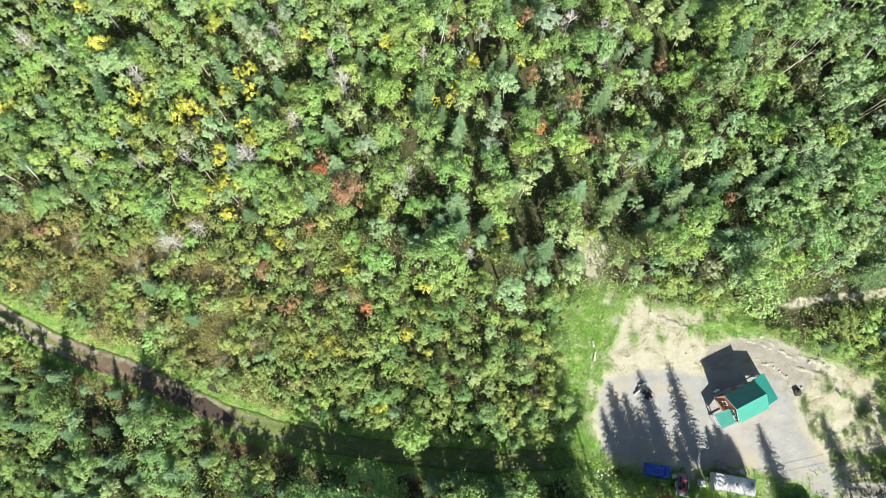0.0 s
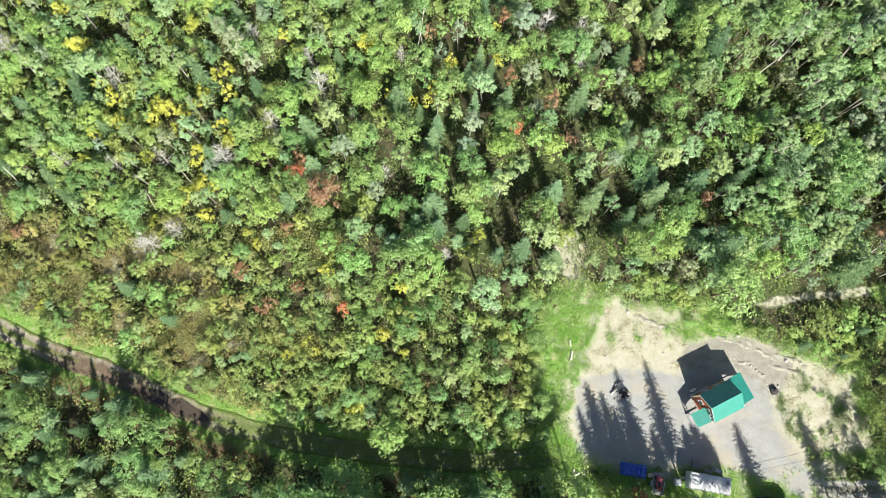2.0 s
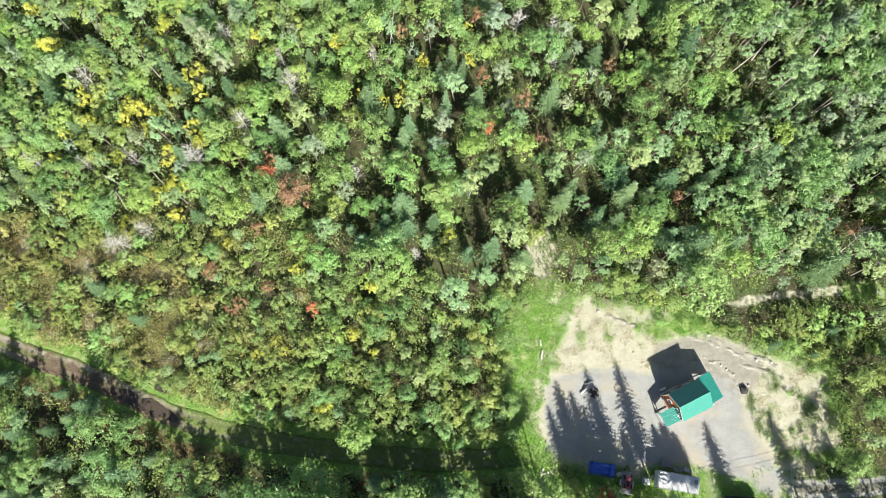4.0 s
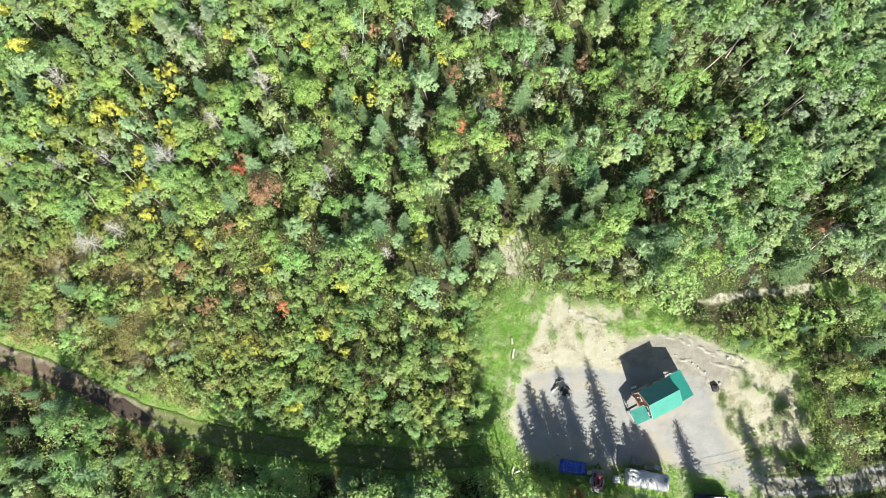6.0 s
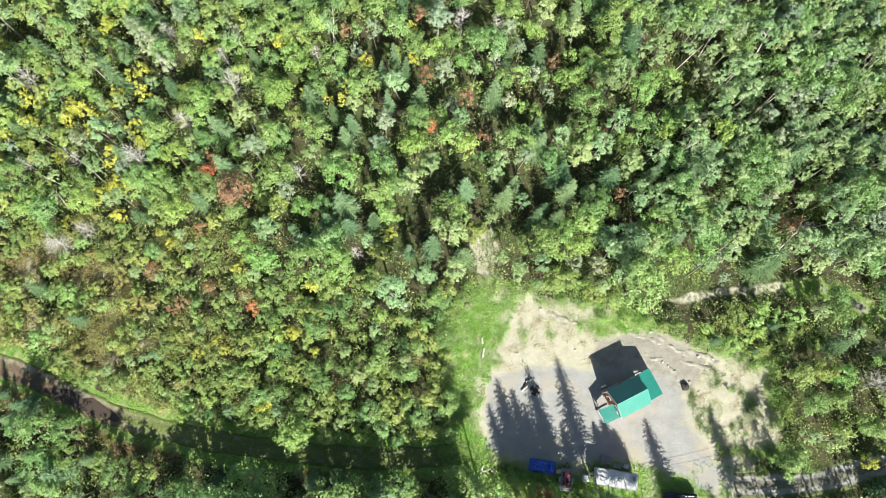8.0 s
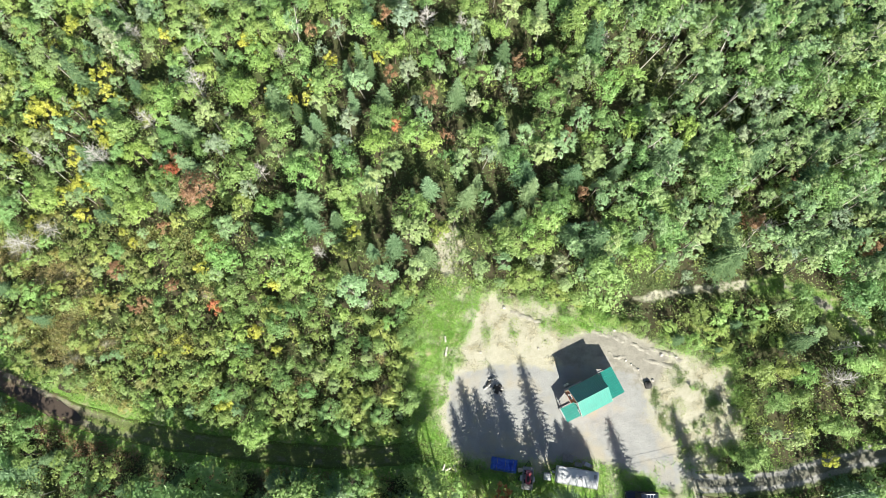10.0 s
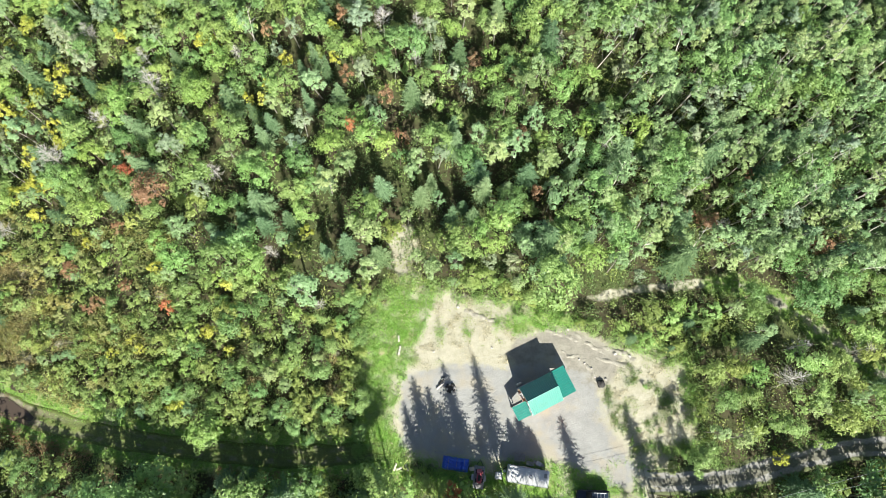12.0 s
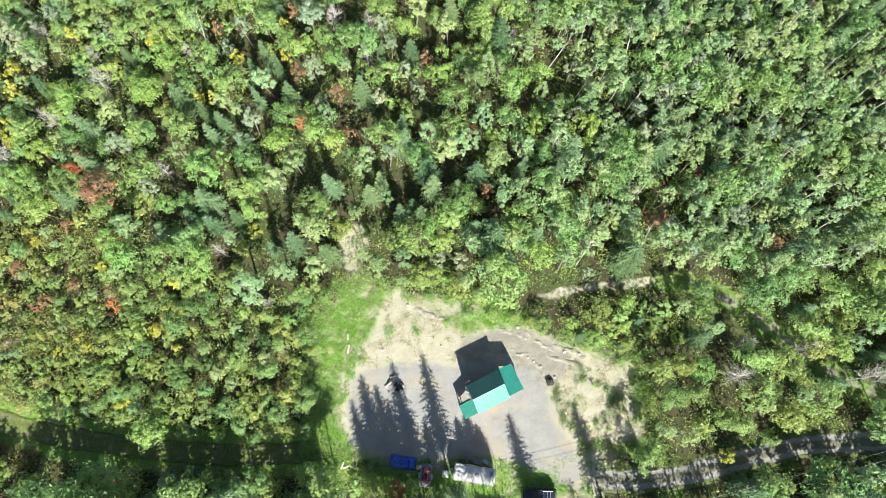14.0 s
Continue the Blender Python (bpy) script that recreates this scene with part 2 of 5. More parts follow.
def smooth_line(points, step):
    """Points evenly along a curve through the given ones."""
    p = [Vector((*q, 0)) for q in points]
    p = [2 * p[0] - p[1], *p, 2 * p[-1] - p[-2]]
    out = []
    for a, b, c, d in zip(p, p[1:], p[2:], p[3:]):
        n = max(2, int((c - b).length / step))
        for i in range(n):
            t = i / n
            out.append(0.5 * (2 * b + (c - a) * t + (2 * a - 5 * b + 4 * c - d) * t * t + (3 * b - a - 3 * c + d) * t ** 3))
    out.append(p[-2])
    return np.array([(v.x, v.y) for v in out])


def inside(poly, x, y):
    """Whether the points lie in the polygon (arrays)."""
    res = np.zeros(np.shape(x), bool)
    for (x0, y0), (x1, y1) in zip(poly, np.roll(poly, -1, axis=0)):
        cross = ((y0 > y) != (y1 > y)) & (x < (x1 - x0) * (y - y0) / (y1 - y0 + 1e-9) + x0)
        res ^= cross
    return res


def near(line, x, y):
    """Distance of the points from a line of points."""
    x, y = np.asarray(x, float), np.asarray(y, float)
    best = np.full(x.shape, 1e9)
    for (x0, y0), (x1, y1) in zip(line[:-1], line[1:]):
        dx, dy = x1 - x0, y1 - y0
        t = np.clip(((x - x0) * dx + (y - y0) * dy) / (dx * dx + dy * dy + 1e-9), 0, 1)
        best = np.minimum(best, np.hypot(x - x0 - t * dx, y - y0 - t * dy))
    return best


def rim(poly, step, wobble, seed):
    """A closed outline through the points, made uneven."""
    loop = smooth_line([*poly, poly[0]], step)[:-1]
    mid = loop.mean(axis=0)
    out = []
    for x, y in loop:
        k = 1 + wobble * noise.noise((x * 0.35, y * 0.35, seed)) + 0.4 * wobble * noise.noise((x * 1.3, y * 1.3, seed))
        out.append((mid[0] + (x - mid[0]) * k, mid[1] + (y - mid[1]) * k))
    return np.array(out)


# ---- the plan ----
CLEARING = np.array([(21, -5), (20.5, 6), (21, 13), (25, 19), (34, 18.5), (43, 17), (52, 14), (58, 10.5), (65, 9.5), (70, 7), (70.5, -4), (66, -8), (62, -14), (53, -14.5), (46, -11.8), (38, -10.2), (30, -8)])
GRAVEL = np.array([(26.5, 4.5), (30, 6.2), (37, 7.4), (42, 6.2), (46, 7.2), (50, 8), (54, 5.6), (57.2, -1), (60.6, -8.2), (60, -12), (55, -9), (46.6, -6.6), (41, -6.6), (32.5, -5.8), (26.4, -4.6)])
SOIL = np.array([(42.5, 8.5), (44, 11), (48, 12), (54, 11.7), (60, 8.4), (58, 4), (53, 1), (47, 2)])
SAND = [np.array([(27, 6), (28, 9.5), (31, 13.5), (38, 16), (43, 15.5), (46, 11), (42, 6), (34, 5.5), (30, 5.4)]),
        np.array([(54, 7), (58, 9.5), (65, 9.3), (69.5, 6), (70, -5), (64, -7), (60, -5), (57, 1)]),
        np.array([(24.6, 26), (26, 20), (29, 15), (31, 16), (29, 21), (28.2, 29), (26.5, 29)])]
GRASS = [np.array([(20, -6), (20.5, 13), (25, 18.8), (32, 17.5), (29.5, 11.5), (27.4, 7), (25.6, 0), (25.4, -6)]), np.array([(40, 12.5), (45, 16.5), (55, 14), (52, 11.5), (46, 10.5)]),
         np.array([(48, -5.5), (56, -5), (62, -12), (50, -14)]), np.array([(24, -7.2), (32, -6.8), (40, -7.0), (44, -5.8), (50, -5.6), (51, -14), (40, -13), (24, -11)])]
# patches of tall golden-brown weeds in the thicket: x, y, radius
WEEDY = [(-43.0, 22.6, 2.6), (-39.4, 24.2, 2.2), (-35.0, 20.9, 2.4), (-32.2, 21.5, 1.8), (-29.1, 13.8, 2.4), (-41.1, 14.4, 1.8), (-46.2, 12.4, 2.0), (-31.1, 11.5, 2.2), (-29.5, 8.6, 1.8), (-23.8, 10.6, 1.6), (-24.0, -1.3, 1.4),
         (-20.3, -1.9, 1.4), (-28.8, 18.2, 2.0), (-10.1, 18.2, 1.2), (4.7, 3.9, 1.3), (16.7, 3.8, 1.4), (17.2, 7.9, 1.2), (-53, 26, 2.8), (-57, 20, 2.4), (-48, 19, 2.4), (-62, 28, 2.6)]
TRACK_L = smooth_line([(-100, 26), (-75, 20), (-62.8, 15.3), (-55.9, 11.8), (-49.6, 9.2), (-40.9, 6.3), (-28.2, 0.6), (-18.7, -2.1), (-8.4, -4.0), (4.7, -5.6), (14, -6.0), (24, -5.2)], 1.0)
TRACK_R = smooth_line([(58.8, -9.5), (62, -10.2), (69.9, -10.2), (74.9, -9.9), (83.6, -7.9), (91.9, -6.1), (98.8, -5.7), (110, -5.6), (140, -7)], 1.0)
TRAIL = smooth_line([(50, 16.0), (57, 17.2), (64.8, 18.4), (77.3, 19.0), (85.5, 15.8), (92.8, 10.0), (102.3, 3.0), (109, 0.0), (122, -4)], 1.0)


def soft(poly, x, y, width=1.2):
    d = near(np.vstack([poly, poly[:1]]), x, y)
    return np.clip(0.5 + np.where(inside(poly, x, y), d, -d) / (2 * width), 0, 1)


def relief(x, y):
    """Height of the ground: gentle humps in the woods, nearly level in the clearing."""
    x, y = np.asarray(x, float), np.asarray(y, float)
    h = 0.22 * np.sin(x * 0.31 + 1.3 * np.sin(y * 0.23)) * np.cos(y * 0.37) + 0.1 * np.sin(x * 1.1 + y * 0.7) * np.sin(y * 1.3 - x * 0.4)
    flat = np.maximum.reduce([soft(CLEARING, x, y, 2.0) * 0.9, 1 - np.clip(near(TRACK_L, x, y) - 2, 0, 3) / 3, 1 - np.clip(near(TRACK_R, x, y) - 2.5, 0, 3) / 3])
    return h * (1 - flat)


# ---- ground ----
def build_ground():
    xs = np.concatenate([[-2500, -800, -300, -160], np.arange(-100, 150.1, 0.85), [200, 350, 900, 2600]])
    ys = np.concatenate([[-2500, -800, -250, -100], np.arange(-50, 105.1, 0.85), [160, 350, 900, 2600]])
    X, Y = np.meshgrid(xs, ys)
    near_by = (np.abs(X - 25) < 126) & (np.abs(Y - 27) < 79)
    Z = np.where(near_by, relief(X, Y), 0.0)
    nx, ny = len(xs), len(ys)
    i = (np.arange(ny - 1)[:, None] * nx + np.arange(nx - 1)[None, :]).ravel()
    me = mesh_from("ground", np.stack([X, Y, Z], -1).reshape(-1, 3), np.stack([i, i + 1, i + nx + 1, i + nx], -1), [M_GROUND], True)
    x, y = X.ravel(), Y.ravel()
    col = np.zeros((len(x), 4), np.float32)
    for s in SAND:
        col[:, 0] = np.maximum(col[:, 0], soft(s, x, y, 1.6))
    col[:, 0] = np.maximum(col[:, 0], 0.85 * soft(CLEARING, x, y, 2.0))
    for a, b, c in WEEDY:
        col[:, 0] = np.maximum(col[:, 0], 0.55 * np.clip(1.5 - np.hypot(x - a, y - b) / c, 0, 1))
    for g in GRASS:
        col[:, 1] = np.maximum(col[:, 1], 0.68 * soft(g, x, y, 2.6))
    trail = 0.7 * np.clip(1.5 - near(TRAIL[24:], x, y) / 2.2, 0, 1)
    col[:, 2] = 0.55 * np.clip(1.4 - near(TRAIL[28:], x, y) / 1.0, 0, 1)
    col[:, 1] = np.maximum(col[:, 1], trail)
    verge = np.clip(1.6 - near(TRACK_L, x, y) / 3.0, 0, 1)
    col[:, 1] = np.maximum(col[:, 1], verge)
    col[:, 0] = np.maximum(col[:, 0], 0.66 * np.clip(1.35 - near(TRAIL[6:28], x, y) / 1.0, 0, 1))
    col[:, 2] = np.maximum(col[:, 2], soft(SOIL, x, y, 1.2))
    col[:, 3] = soft(GRAVEL, x, y, 2.2)
    me.color_attributes.new("zones", "FLOAT_COLOR", "POINT").data.foreach_set("color", col.ravel())
    tagged(new("ground", me), "forest floor of brown litter, sand and patchy grass", "ground", kind="structure")


def build_track(name, line, width, mat, z, label):
    """A strip with sunken wheel ruts along a line."""
    t = np.gradient(line, axis=0)
    t /= np.linalg.norm(t, axis=1)[:, None]
    nrm = np.stack([-t[:, 1], t[:, 0]], -1)
    us = np.linspace(0, 1, 15)
    dip = -0.06 * (np.exp(-((us - 0.26) / 0.08) ** 2) + np.exp(-((us - 0.74) / 0.08) ** 2))
    rows = []
    for i, (p, q) in enumerate(zip(line, nrm)):
        w0 = width * (1 + 0.25 * noise.noise((p[0] * 0.4, p[1] * 0.4, 3.0)))
        for u, d in zip(us, dip):
            e = min(u, 1 - u)
            x, y = p + q * (u - 0.5) * w0
            if line[0][0] > 0:
                d = d - 0.2 * max(0.0, 1 - i / 7)
            rows.append((x, y, z + d + 0.03 * noise.noise((x, y, 0)) - (0.12 if e < 0.01 else 0)))
    m, k = len(line), len(us)
    i = (np.arange(m - 1)[:, None] * k + np.arange(k - 1)[None, :]).ravel()
    me = mesh_from(name, rows, np.stack([i, i + 1, i + k + 1, i + k], -1), [mat], True)
    me.attributes.new("across", "FLOAT", "POINT").data.foreach_set("value", np.tile(us, m).astype(np.float32))
    grown = np.clip((np.array(rows)[:, 0] + 34) / 14, 0, 0.9) * (line[0][0] < 0)
    me.attributes.new("grown", "FLOAT", "POINT").data.foreach_set("value", grown.astype(np.float32))
    px = np.array(rows)[:, 0]
    mud = np.clip((px + 54) / 6, 0, 1) * np.clip((-24 - px) / 5, 0, 1)
    me.attributes.new("mud", "FLOAT", "POINT").data.foreach_set("value", mud.astype(np.float32))
    tagged(new(name, me), label, "track", kind="structure")


build_ground()
build_track("road_1", TRACK_L, 3.3, M_TRACK_L, 0.1, "rutted dirt track with grassy verges and mud")
build_track("road_2", TRACK_R, 3.9, M_TRACK_R, 0.1, "gravel track with two pale wheel ruts")


def build_puddle(x0, x1, side, half, seed, label):
    """Water lying along a stretch of the first track, with an uneven shore."""
    pts = smooth_line(TRACK_L[(TRACK_L[:, 0] > x0) & (TRACK_L[:, 0] < x1)], 0.3)
    t = np.gradient(pts, axis=0)
    t /= np.linalg.norm(t, axis=1)[:, None]
    nrm = np.stack([-t[:, 1], t[:, 0]], -1)
    up, low = [], []
    for k, (p, q) in enumerate(zip(pts, nrm)):
        f = math.sin(math.pi * (k + 0.5) / len(pts)) ** 0.45
        for rows, sgn in ((up, 1), (low, -1)):
            w = half * f * (1 + 0.55 * noise.noise((p[0] * 0.5, sgn * 3.0, seed)) + 0.35 * noise.noise((p[0] * 1.6, sgn * 3.0, seed)))
            rows.append(p + q * (side + sgn * w))
    bm = bmesh.new()
    A = [bm.verts.new((x, y, 0.115)) for x, y in up]
    B = [bm.verts.new((x, y, 0.115)) for x, y in low]
    for k in range(len(A) - 1):
        bm.faces.new((B[k], B[k + 1], A[k + 1], A[k]))
    tagged(part("puddle", bm, M_WATER, None), label, "puddle")


build_puddle(-37.2, -26.5, -0.25, 0.95, 5.0, "long dark muddy puddle lying in the track")
build_puddle(-32.2, -29.2, 2.7, 0.55, 2.0, "small dark water hole beside the track")


# ---- trees ----
def spin(a):
    c, s = np.cos(a), np.sin(a)
    return np.array([[c, -s, 0], [s, c, 0], [0, 0, 1]])


def leaves(P, N, size, r, flat=0.6):
    """Pointed leaf sprays at P facing about N."""
    n = len(P)
    N = N + r.normal(0, flat, (n, 3))
    N /= np.linalg.norm(N, axis=1)[:, None] + 1e-9
    T = np.cross(N, r.normal(0, 1, (n, 3)))
    T /= np.linalg.norm(T, axis=1)[:, None] + 1e-9
    B = np.cross(N, T)
    s = (size * r.uniform(0.6, 1.35, n))[:, None]
    v = np.stack([P - T * s * 0.8 - B * s * 0.5, P - T * s * 0.7 + B * s * 0.5, P + T * s + N * s * 0.2], 1)
    return v.reshape(-1, 3)


def tris(n):
    return np.arange(3 * n).reshape(-1, 3)


def rod(p, q, r0, r1, sides=5):
    """Rings of a tapered rod as arrays."""
    p, q = np.asarray(p, float), np.asarray(q, float)
    d = (q - p) / np.linalg.norm(q - p)
    a = np.cross(d, [0.3, 0.9, 0.2])
    a /= np.linalg.norm(a)
    b = np.cross(d, a)
    th = np.arange(sides) * 2 * np.pi / sides
    ring = np.cos(th)[:, None] * a + np.sin(th)[:, None] * b
    v = np.vstack([p + ring * r0, q + ring * r1])
    i = np.arange(sides)
    j = (i + 1) % sides
    return v, np.stack([i, j, j + sides, i + sides], -1)


def gather(pieces):
    V, F, k = [], [], 0
    for v, f in pieces:
        V.append(v)
        F.append(f + k)
        k += len(v)
    return np.vstack(V), np.vstack(F)


def stem(h, thick, limbs, spread, r, lean=0.3):
    """A bent tapered trunk with limbs."""
    pts = [np.array([0, 0, -0.3])]
    off = r.normal(0, lean, 2)
    for k in (0.35, 0.7, 1.0):
        pts.append(np.array([off[0] * k + r.normal(0, 0.06), off[1] * k + r.normal(0, 0.06), h * k]))
    zs = np.linspace(-0.3, h, 8)
    px = [np.interp(zs, [q[2] for q in pts], [q[m] for q in pts]) for m in range(2)]
    rad = np.interp(zs / h, [0, 0.35, 0.7, 1.0], [thick, thick * 0.75, thick * 0.45, thick * 0.12])
    th = np.arange(6) * 2 * np.pi / 6
    V = [[px[0][k] + rad[k] * np.cos(t), px[1][k] + rad[k] * np.sin(t), zs[k]] for k in range(8) for t in th]
    F = [[6 * k + m, 6 * k + (m + 1) % 6, 6 * k + 6 + (m + 1) % 6, 6 * k + 6 + m] for k in range(7) for m in range(6)]
    for _ in range(limbs):
        k, m = int(r.integers(3, 7)), int(r.integers(0, 6))
        v0 = 6 * k + m
        base = np.array(V[v0])
        a = th[m] + r.normal(0, 0.3)
        ln = spread * (1.2 - k / 7) * r.uniform(0.8, 1.3) + 0.3
        out = np.array([np.cos(a) * ln, np.sin(a) * ln, ln * r.uniform(0.3, 0.9)])
        rv, rf = rod(base, base + out, thick * 0.3, thick * 0.05, 4)
        n0 = len(V)
        V.extend(rv[1:].tolist())
        F.extend([[v0 if q == 0 else n0 + q - 1 for q in f] for f in rf.tolist()])
    return np.array(V), np.array(F)


def broadleaf(h, rad, base, lobes, count, size, r, taper=0.25):
    """A crown of many leafy sprays, uneven, with gaps between; each spray has a shade of its own."""
    mid, hz = (h + base) / 2, (h - base) / 2
    sx = r.uniform(0.78, 1.25)
    lean = r.normal(0, 0.12 * rad, 2)
    P, N, K = [], [], []
    for _ in range(lobes):
        d = r.normal(0, 1, 3)
        d[2] = abs(d[2]) * 0.95 - 0.25
        d /= np.linalg.norm(d)
        k = r.uniform(0.3, 1.0) ** 0.7
        f = 1 - taper * (0.5 + 0.5 * d[2] * k)
        c = np.array([d[0] * rad * k * f * sx + lean[0] * d[2], d[1] * rad * k * f / sx + lean[1] * d[2], mid + d[2] * hz * k])
        lr = rad * r.uniform(0.12, 0.34) * f
        per = int(count / lobes * (lr / (0.22 * rad)) ** 1.6) + 4
        w = r.normal(0, 1, (per, 3))
        w[:, 2] = np.abs(w[:, 2]) * 1.1 - 0.3
        w /= np.linalg.norm(w, axis=1)[:, None]
        out = np.array([d[0], d[1], 0.25])
        q = w * lr * r.uniform(0.55, 1.1, (per, 1)) * np.array([1, 1, 0.7])
        P.append(c + q + out * (np.abs(q @ out)[:, None]) * 0.5)
        N.append(w * 0.6 + d * 0.5 + np.array([0, 0, 0.85]))
        K.append(np.full(3 * per, r.random()))
    P, N = np.vstack(P), np.vstack(N)
    return leaves(P, N, size, r), tris(len(P)), np.concatenate(K)


def conifer(h, rad, tiers, arms, r, spray=1.0, base=0.1, full=0.8):
    """Whorls of drooping boughs carrying flat sprays of needles."""
    V, K = [], []
    for t in range(tiers):
        f = (t + 0.3) / tiers
        z = h * (base + (1 - base) * f)
        ln = rad * (1 - f) ** full * r.uniform(0.85, 1.1) + 0.12
        n = max(4, int(arms * (1 - 0.55 * f)))
        a0 = r.uniform(0, 6.28)
        for i in range(n):
            a = a0 + 6.283 * i / n + r.normal(0, 0.12)
            d = np.array([np.cos(a), np.sin(a), 0.0])
            s = np.array([-d[1], d[0], 0.0])
            L = ln * r.uniform(0.7, 1.15)
            n0, shade = len(V), r.random()
            m = max(2, int(L / (0.26 * spray)))
            for j in range(m):
                u = (j + 0.6) / m
                c = d * L * u + np.array([0, 0, z + 0.15 * L * u - 0.38 * L * u * u])
                w = (0.36 * (1.2 - u) * min(1.0, L) + 0.08) * spray
                for sgn in (-1, 1):
                    tip = c + s * sgn * w * r.uniform(0.7, 1.4) + d * r.uniform(0.12, 0.3) * spray + np.array([0, 0, r.normal(-0.04, 0.07)])
                    V.append([c - d * 0.12 * spray, tip, c + d * 0.12 * spray + np.array([0, 0, 0.03])])
            e = d * L + np.array([0, 0, z - 0.23 * L])
            V.append([e - s * 0.07, e + s * 0.07, e + d * 0.3])
            K.extend([shade] * (len(V) - n0))
    top = np.array([0, 0, h])
    for a in (0, 1.57, 3.14, 4.71):
        d = np.array([np.cos(a), np.sin(a), 0])
        V.append([top + [0, 0, 0.25], top + d * 0.12, top - [0, 0, 0.3] + d * 0.2])
    K.extend([0.7] * 4)
    V = np.array(V, float).reshape(-1, 3)
    return V, tris(len(V) // 3), np.repeat(K, 3)


def bare(h, r, boughs=54):
    """Fine bare boughs of a dead tree."""
    pieces = [rod((0, 0, h * 0.28), (0, 0, h * 0.99), 0.03, 0.01, 3)]
    for _ in range(boughs):
        k = r.uniform(0.3, 0.98)
        a = r.uniform(0, 6.28)
        ln = (1.2 - k) * h * 0.22 * r.uniform(0.6, 1.3) + 0.2
        p = np.array([0, 0, h * k])
        q = p + np.array([np.cos(a) * ln, np.sin(a) * ln, ln * r.uniform(-0.1, 0.6)])
        pieces.append(rod(p, q, 0.03, 0.01, 3))
        for _ in range(4):
            e = r.normal(0, 0.35, 3) * ln
            e[2] = abs(e[2])
            pieces.append(rod(p + (q - p) * r.uniform(0.4, 0.8), q + e, 0.02, 0.008, 3))
    V, F = gather(pieces)
    return V, F, np.zeros(len(V))


# prototypes: kind -> list of (height, crown, trunk); height 1 : 1 in metres
PROTO = {}
for kind, n in (("alder", 6), ("maple", 6), ("poplar", 6), ("spruce", 6), ("fir", 4), ("birch", 4), ("dead", 4)):
    PROTO[kind] = []
    for _ in range(n):
        if kind == "alder":
            h = 4.0
            crown = broadleaf(h, 1.4, 0.4, 22, 620, 0.145, rng)
            trunk = stem(h * 0.85, 0.05, 5, 1.0, rng, 0.2)
        elif kind == "maple":
            h = 9.0
            crown = broadleaf(h, 2.75, 2.0, 46, 1800, 0.185, rng)
            trunk = stem(h * 0.88, 0.15, 8, 2.0, rng, 0.3)
        elif kind == "poplar":
            h = 12.0
            crown = broadleaf(h, 1.9, 3.2, 38, 1200, 0.175, rng, 0.5)
            trunk = stem(h * 0.96, 0.12, 7, 1.4, rng, 0.5)
        elif kind == "spruce":
            h = 9.0
            crown = conifer(h, 1.75, 17, 11, rng)
            trunk = stem(h * 0.97, 0.14, 0, 1, rng, 0.05)
        elif kind == "fir":
            h = 14.0
            crown = conifer(h, 2.1, 32, 12, rng, 0.6, 0.62 if len(PROTO[kind]) == 3 else 0.34, 0.6)
            trunk = stem(h * 0.97, 0.17, 0, 1, rng, 0.05)
        elif kind == "birch":
            h = 12.0
            crown = broadleaf(h, 1.5, 6.0, 20, 520, 0.165, rng, 0.4)
            trunk = stem(h * 1.02, 0.11, 9, 1.6, rng, 0.9)
        else:
            h = 9.0
            crown = bare(h, rng)
            trunk = stem(h, 0.1, 0, 1.2, rng, 0.02)
        PROTO[kind].append((h, crown, trunk))

LABELS = {
    ("alder", "alder"): ("green leafy alder shrub in the dense thicket", "alder_shrub", "shrub"),
    ("alder", "olive"): ("olive-brown shrub turning with the autumn", "browning_shrub", "shrub"),
    ("alder", "rust"): ("rusty brown shrub in the thicket", "rusty_shrub", "shrub"),
    ("alder", "yellow"): ("small shrub with bright yellow autumn leaves", "yellow_shrub", "shrub"),
    ("alder", "red"): ("small shrub with bright red autumn leaves", "red_shrub", "shrub"),
    ("alder", "maple"): ("young green maple among the taller trees", "young_maple", "tree"),
    ("alder", "poplar"): ("young poplar with grey-green leaves", "young_poplar", "tree"),
    ("alder", "pale"): ("low tree with pale silvery leaves", "silvery_bush", "tree"),
    ("maple", "alder"): ("broad tree with muted yellow-green leaves", "olive_tree", "tree"),
    ("alder", "lime"): ("fresh light green bush beside the clearing", "green_bush", "shrub"),
    ("maple", "maple"): ("round-crowned green maple in full leaf", "maple_tree", "tree"),
    ("maple", "lime"): ("broad tree with bright lime-green foliage", "lime_green_tree", "tree"),
    ("maple", "yellow"): ("tree with golden yellow autumn crown", "yellow_tree", "tree"),
    ("maple", "red"): ("maple with scarlet autumn leaves", "red_maple", "tree"),
    ("maple", "rust"): ("maple with rusty red-brown autumn crown", "rusty_maple", "tree"),
    ("poplar", "poplar"): ("tall slender poplar with grey-green leaves", "poplar_tree", "tree"),
    ("poplar", "pale"): ("slender tree with pale silvery leaves", "silvery_poplar", "tree"),
    ("spruce", "spruce"): ("dark green spruce with layered boughs", "spruce_tree", "tree"),
    ("fir", "spruce"): ("tall narrow spruce in the row beside the yard", "tall_spruce", "tree"),
    ("birch", "poplar"): ("leaning birch with white bark and thin crown", "birch_tree", "tree"),
    ("dead", "dead"): ("dead bare tree bleached grey", "dead_tree", "tree"),
}
MASTERS = {}
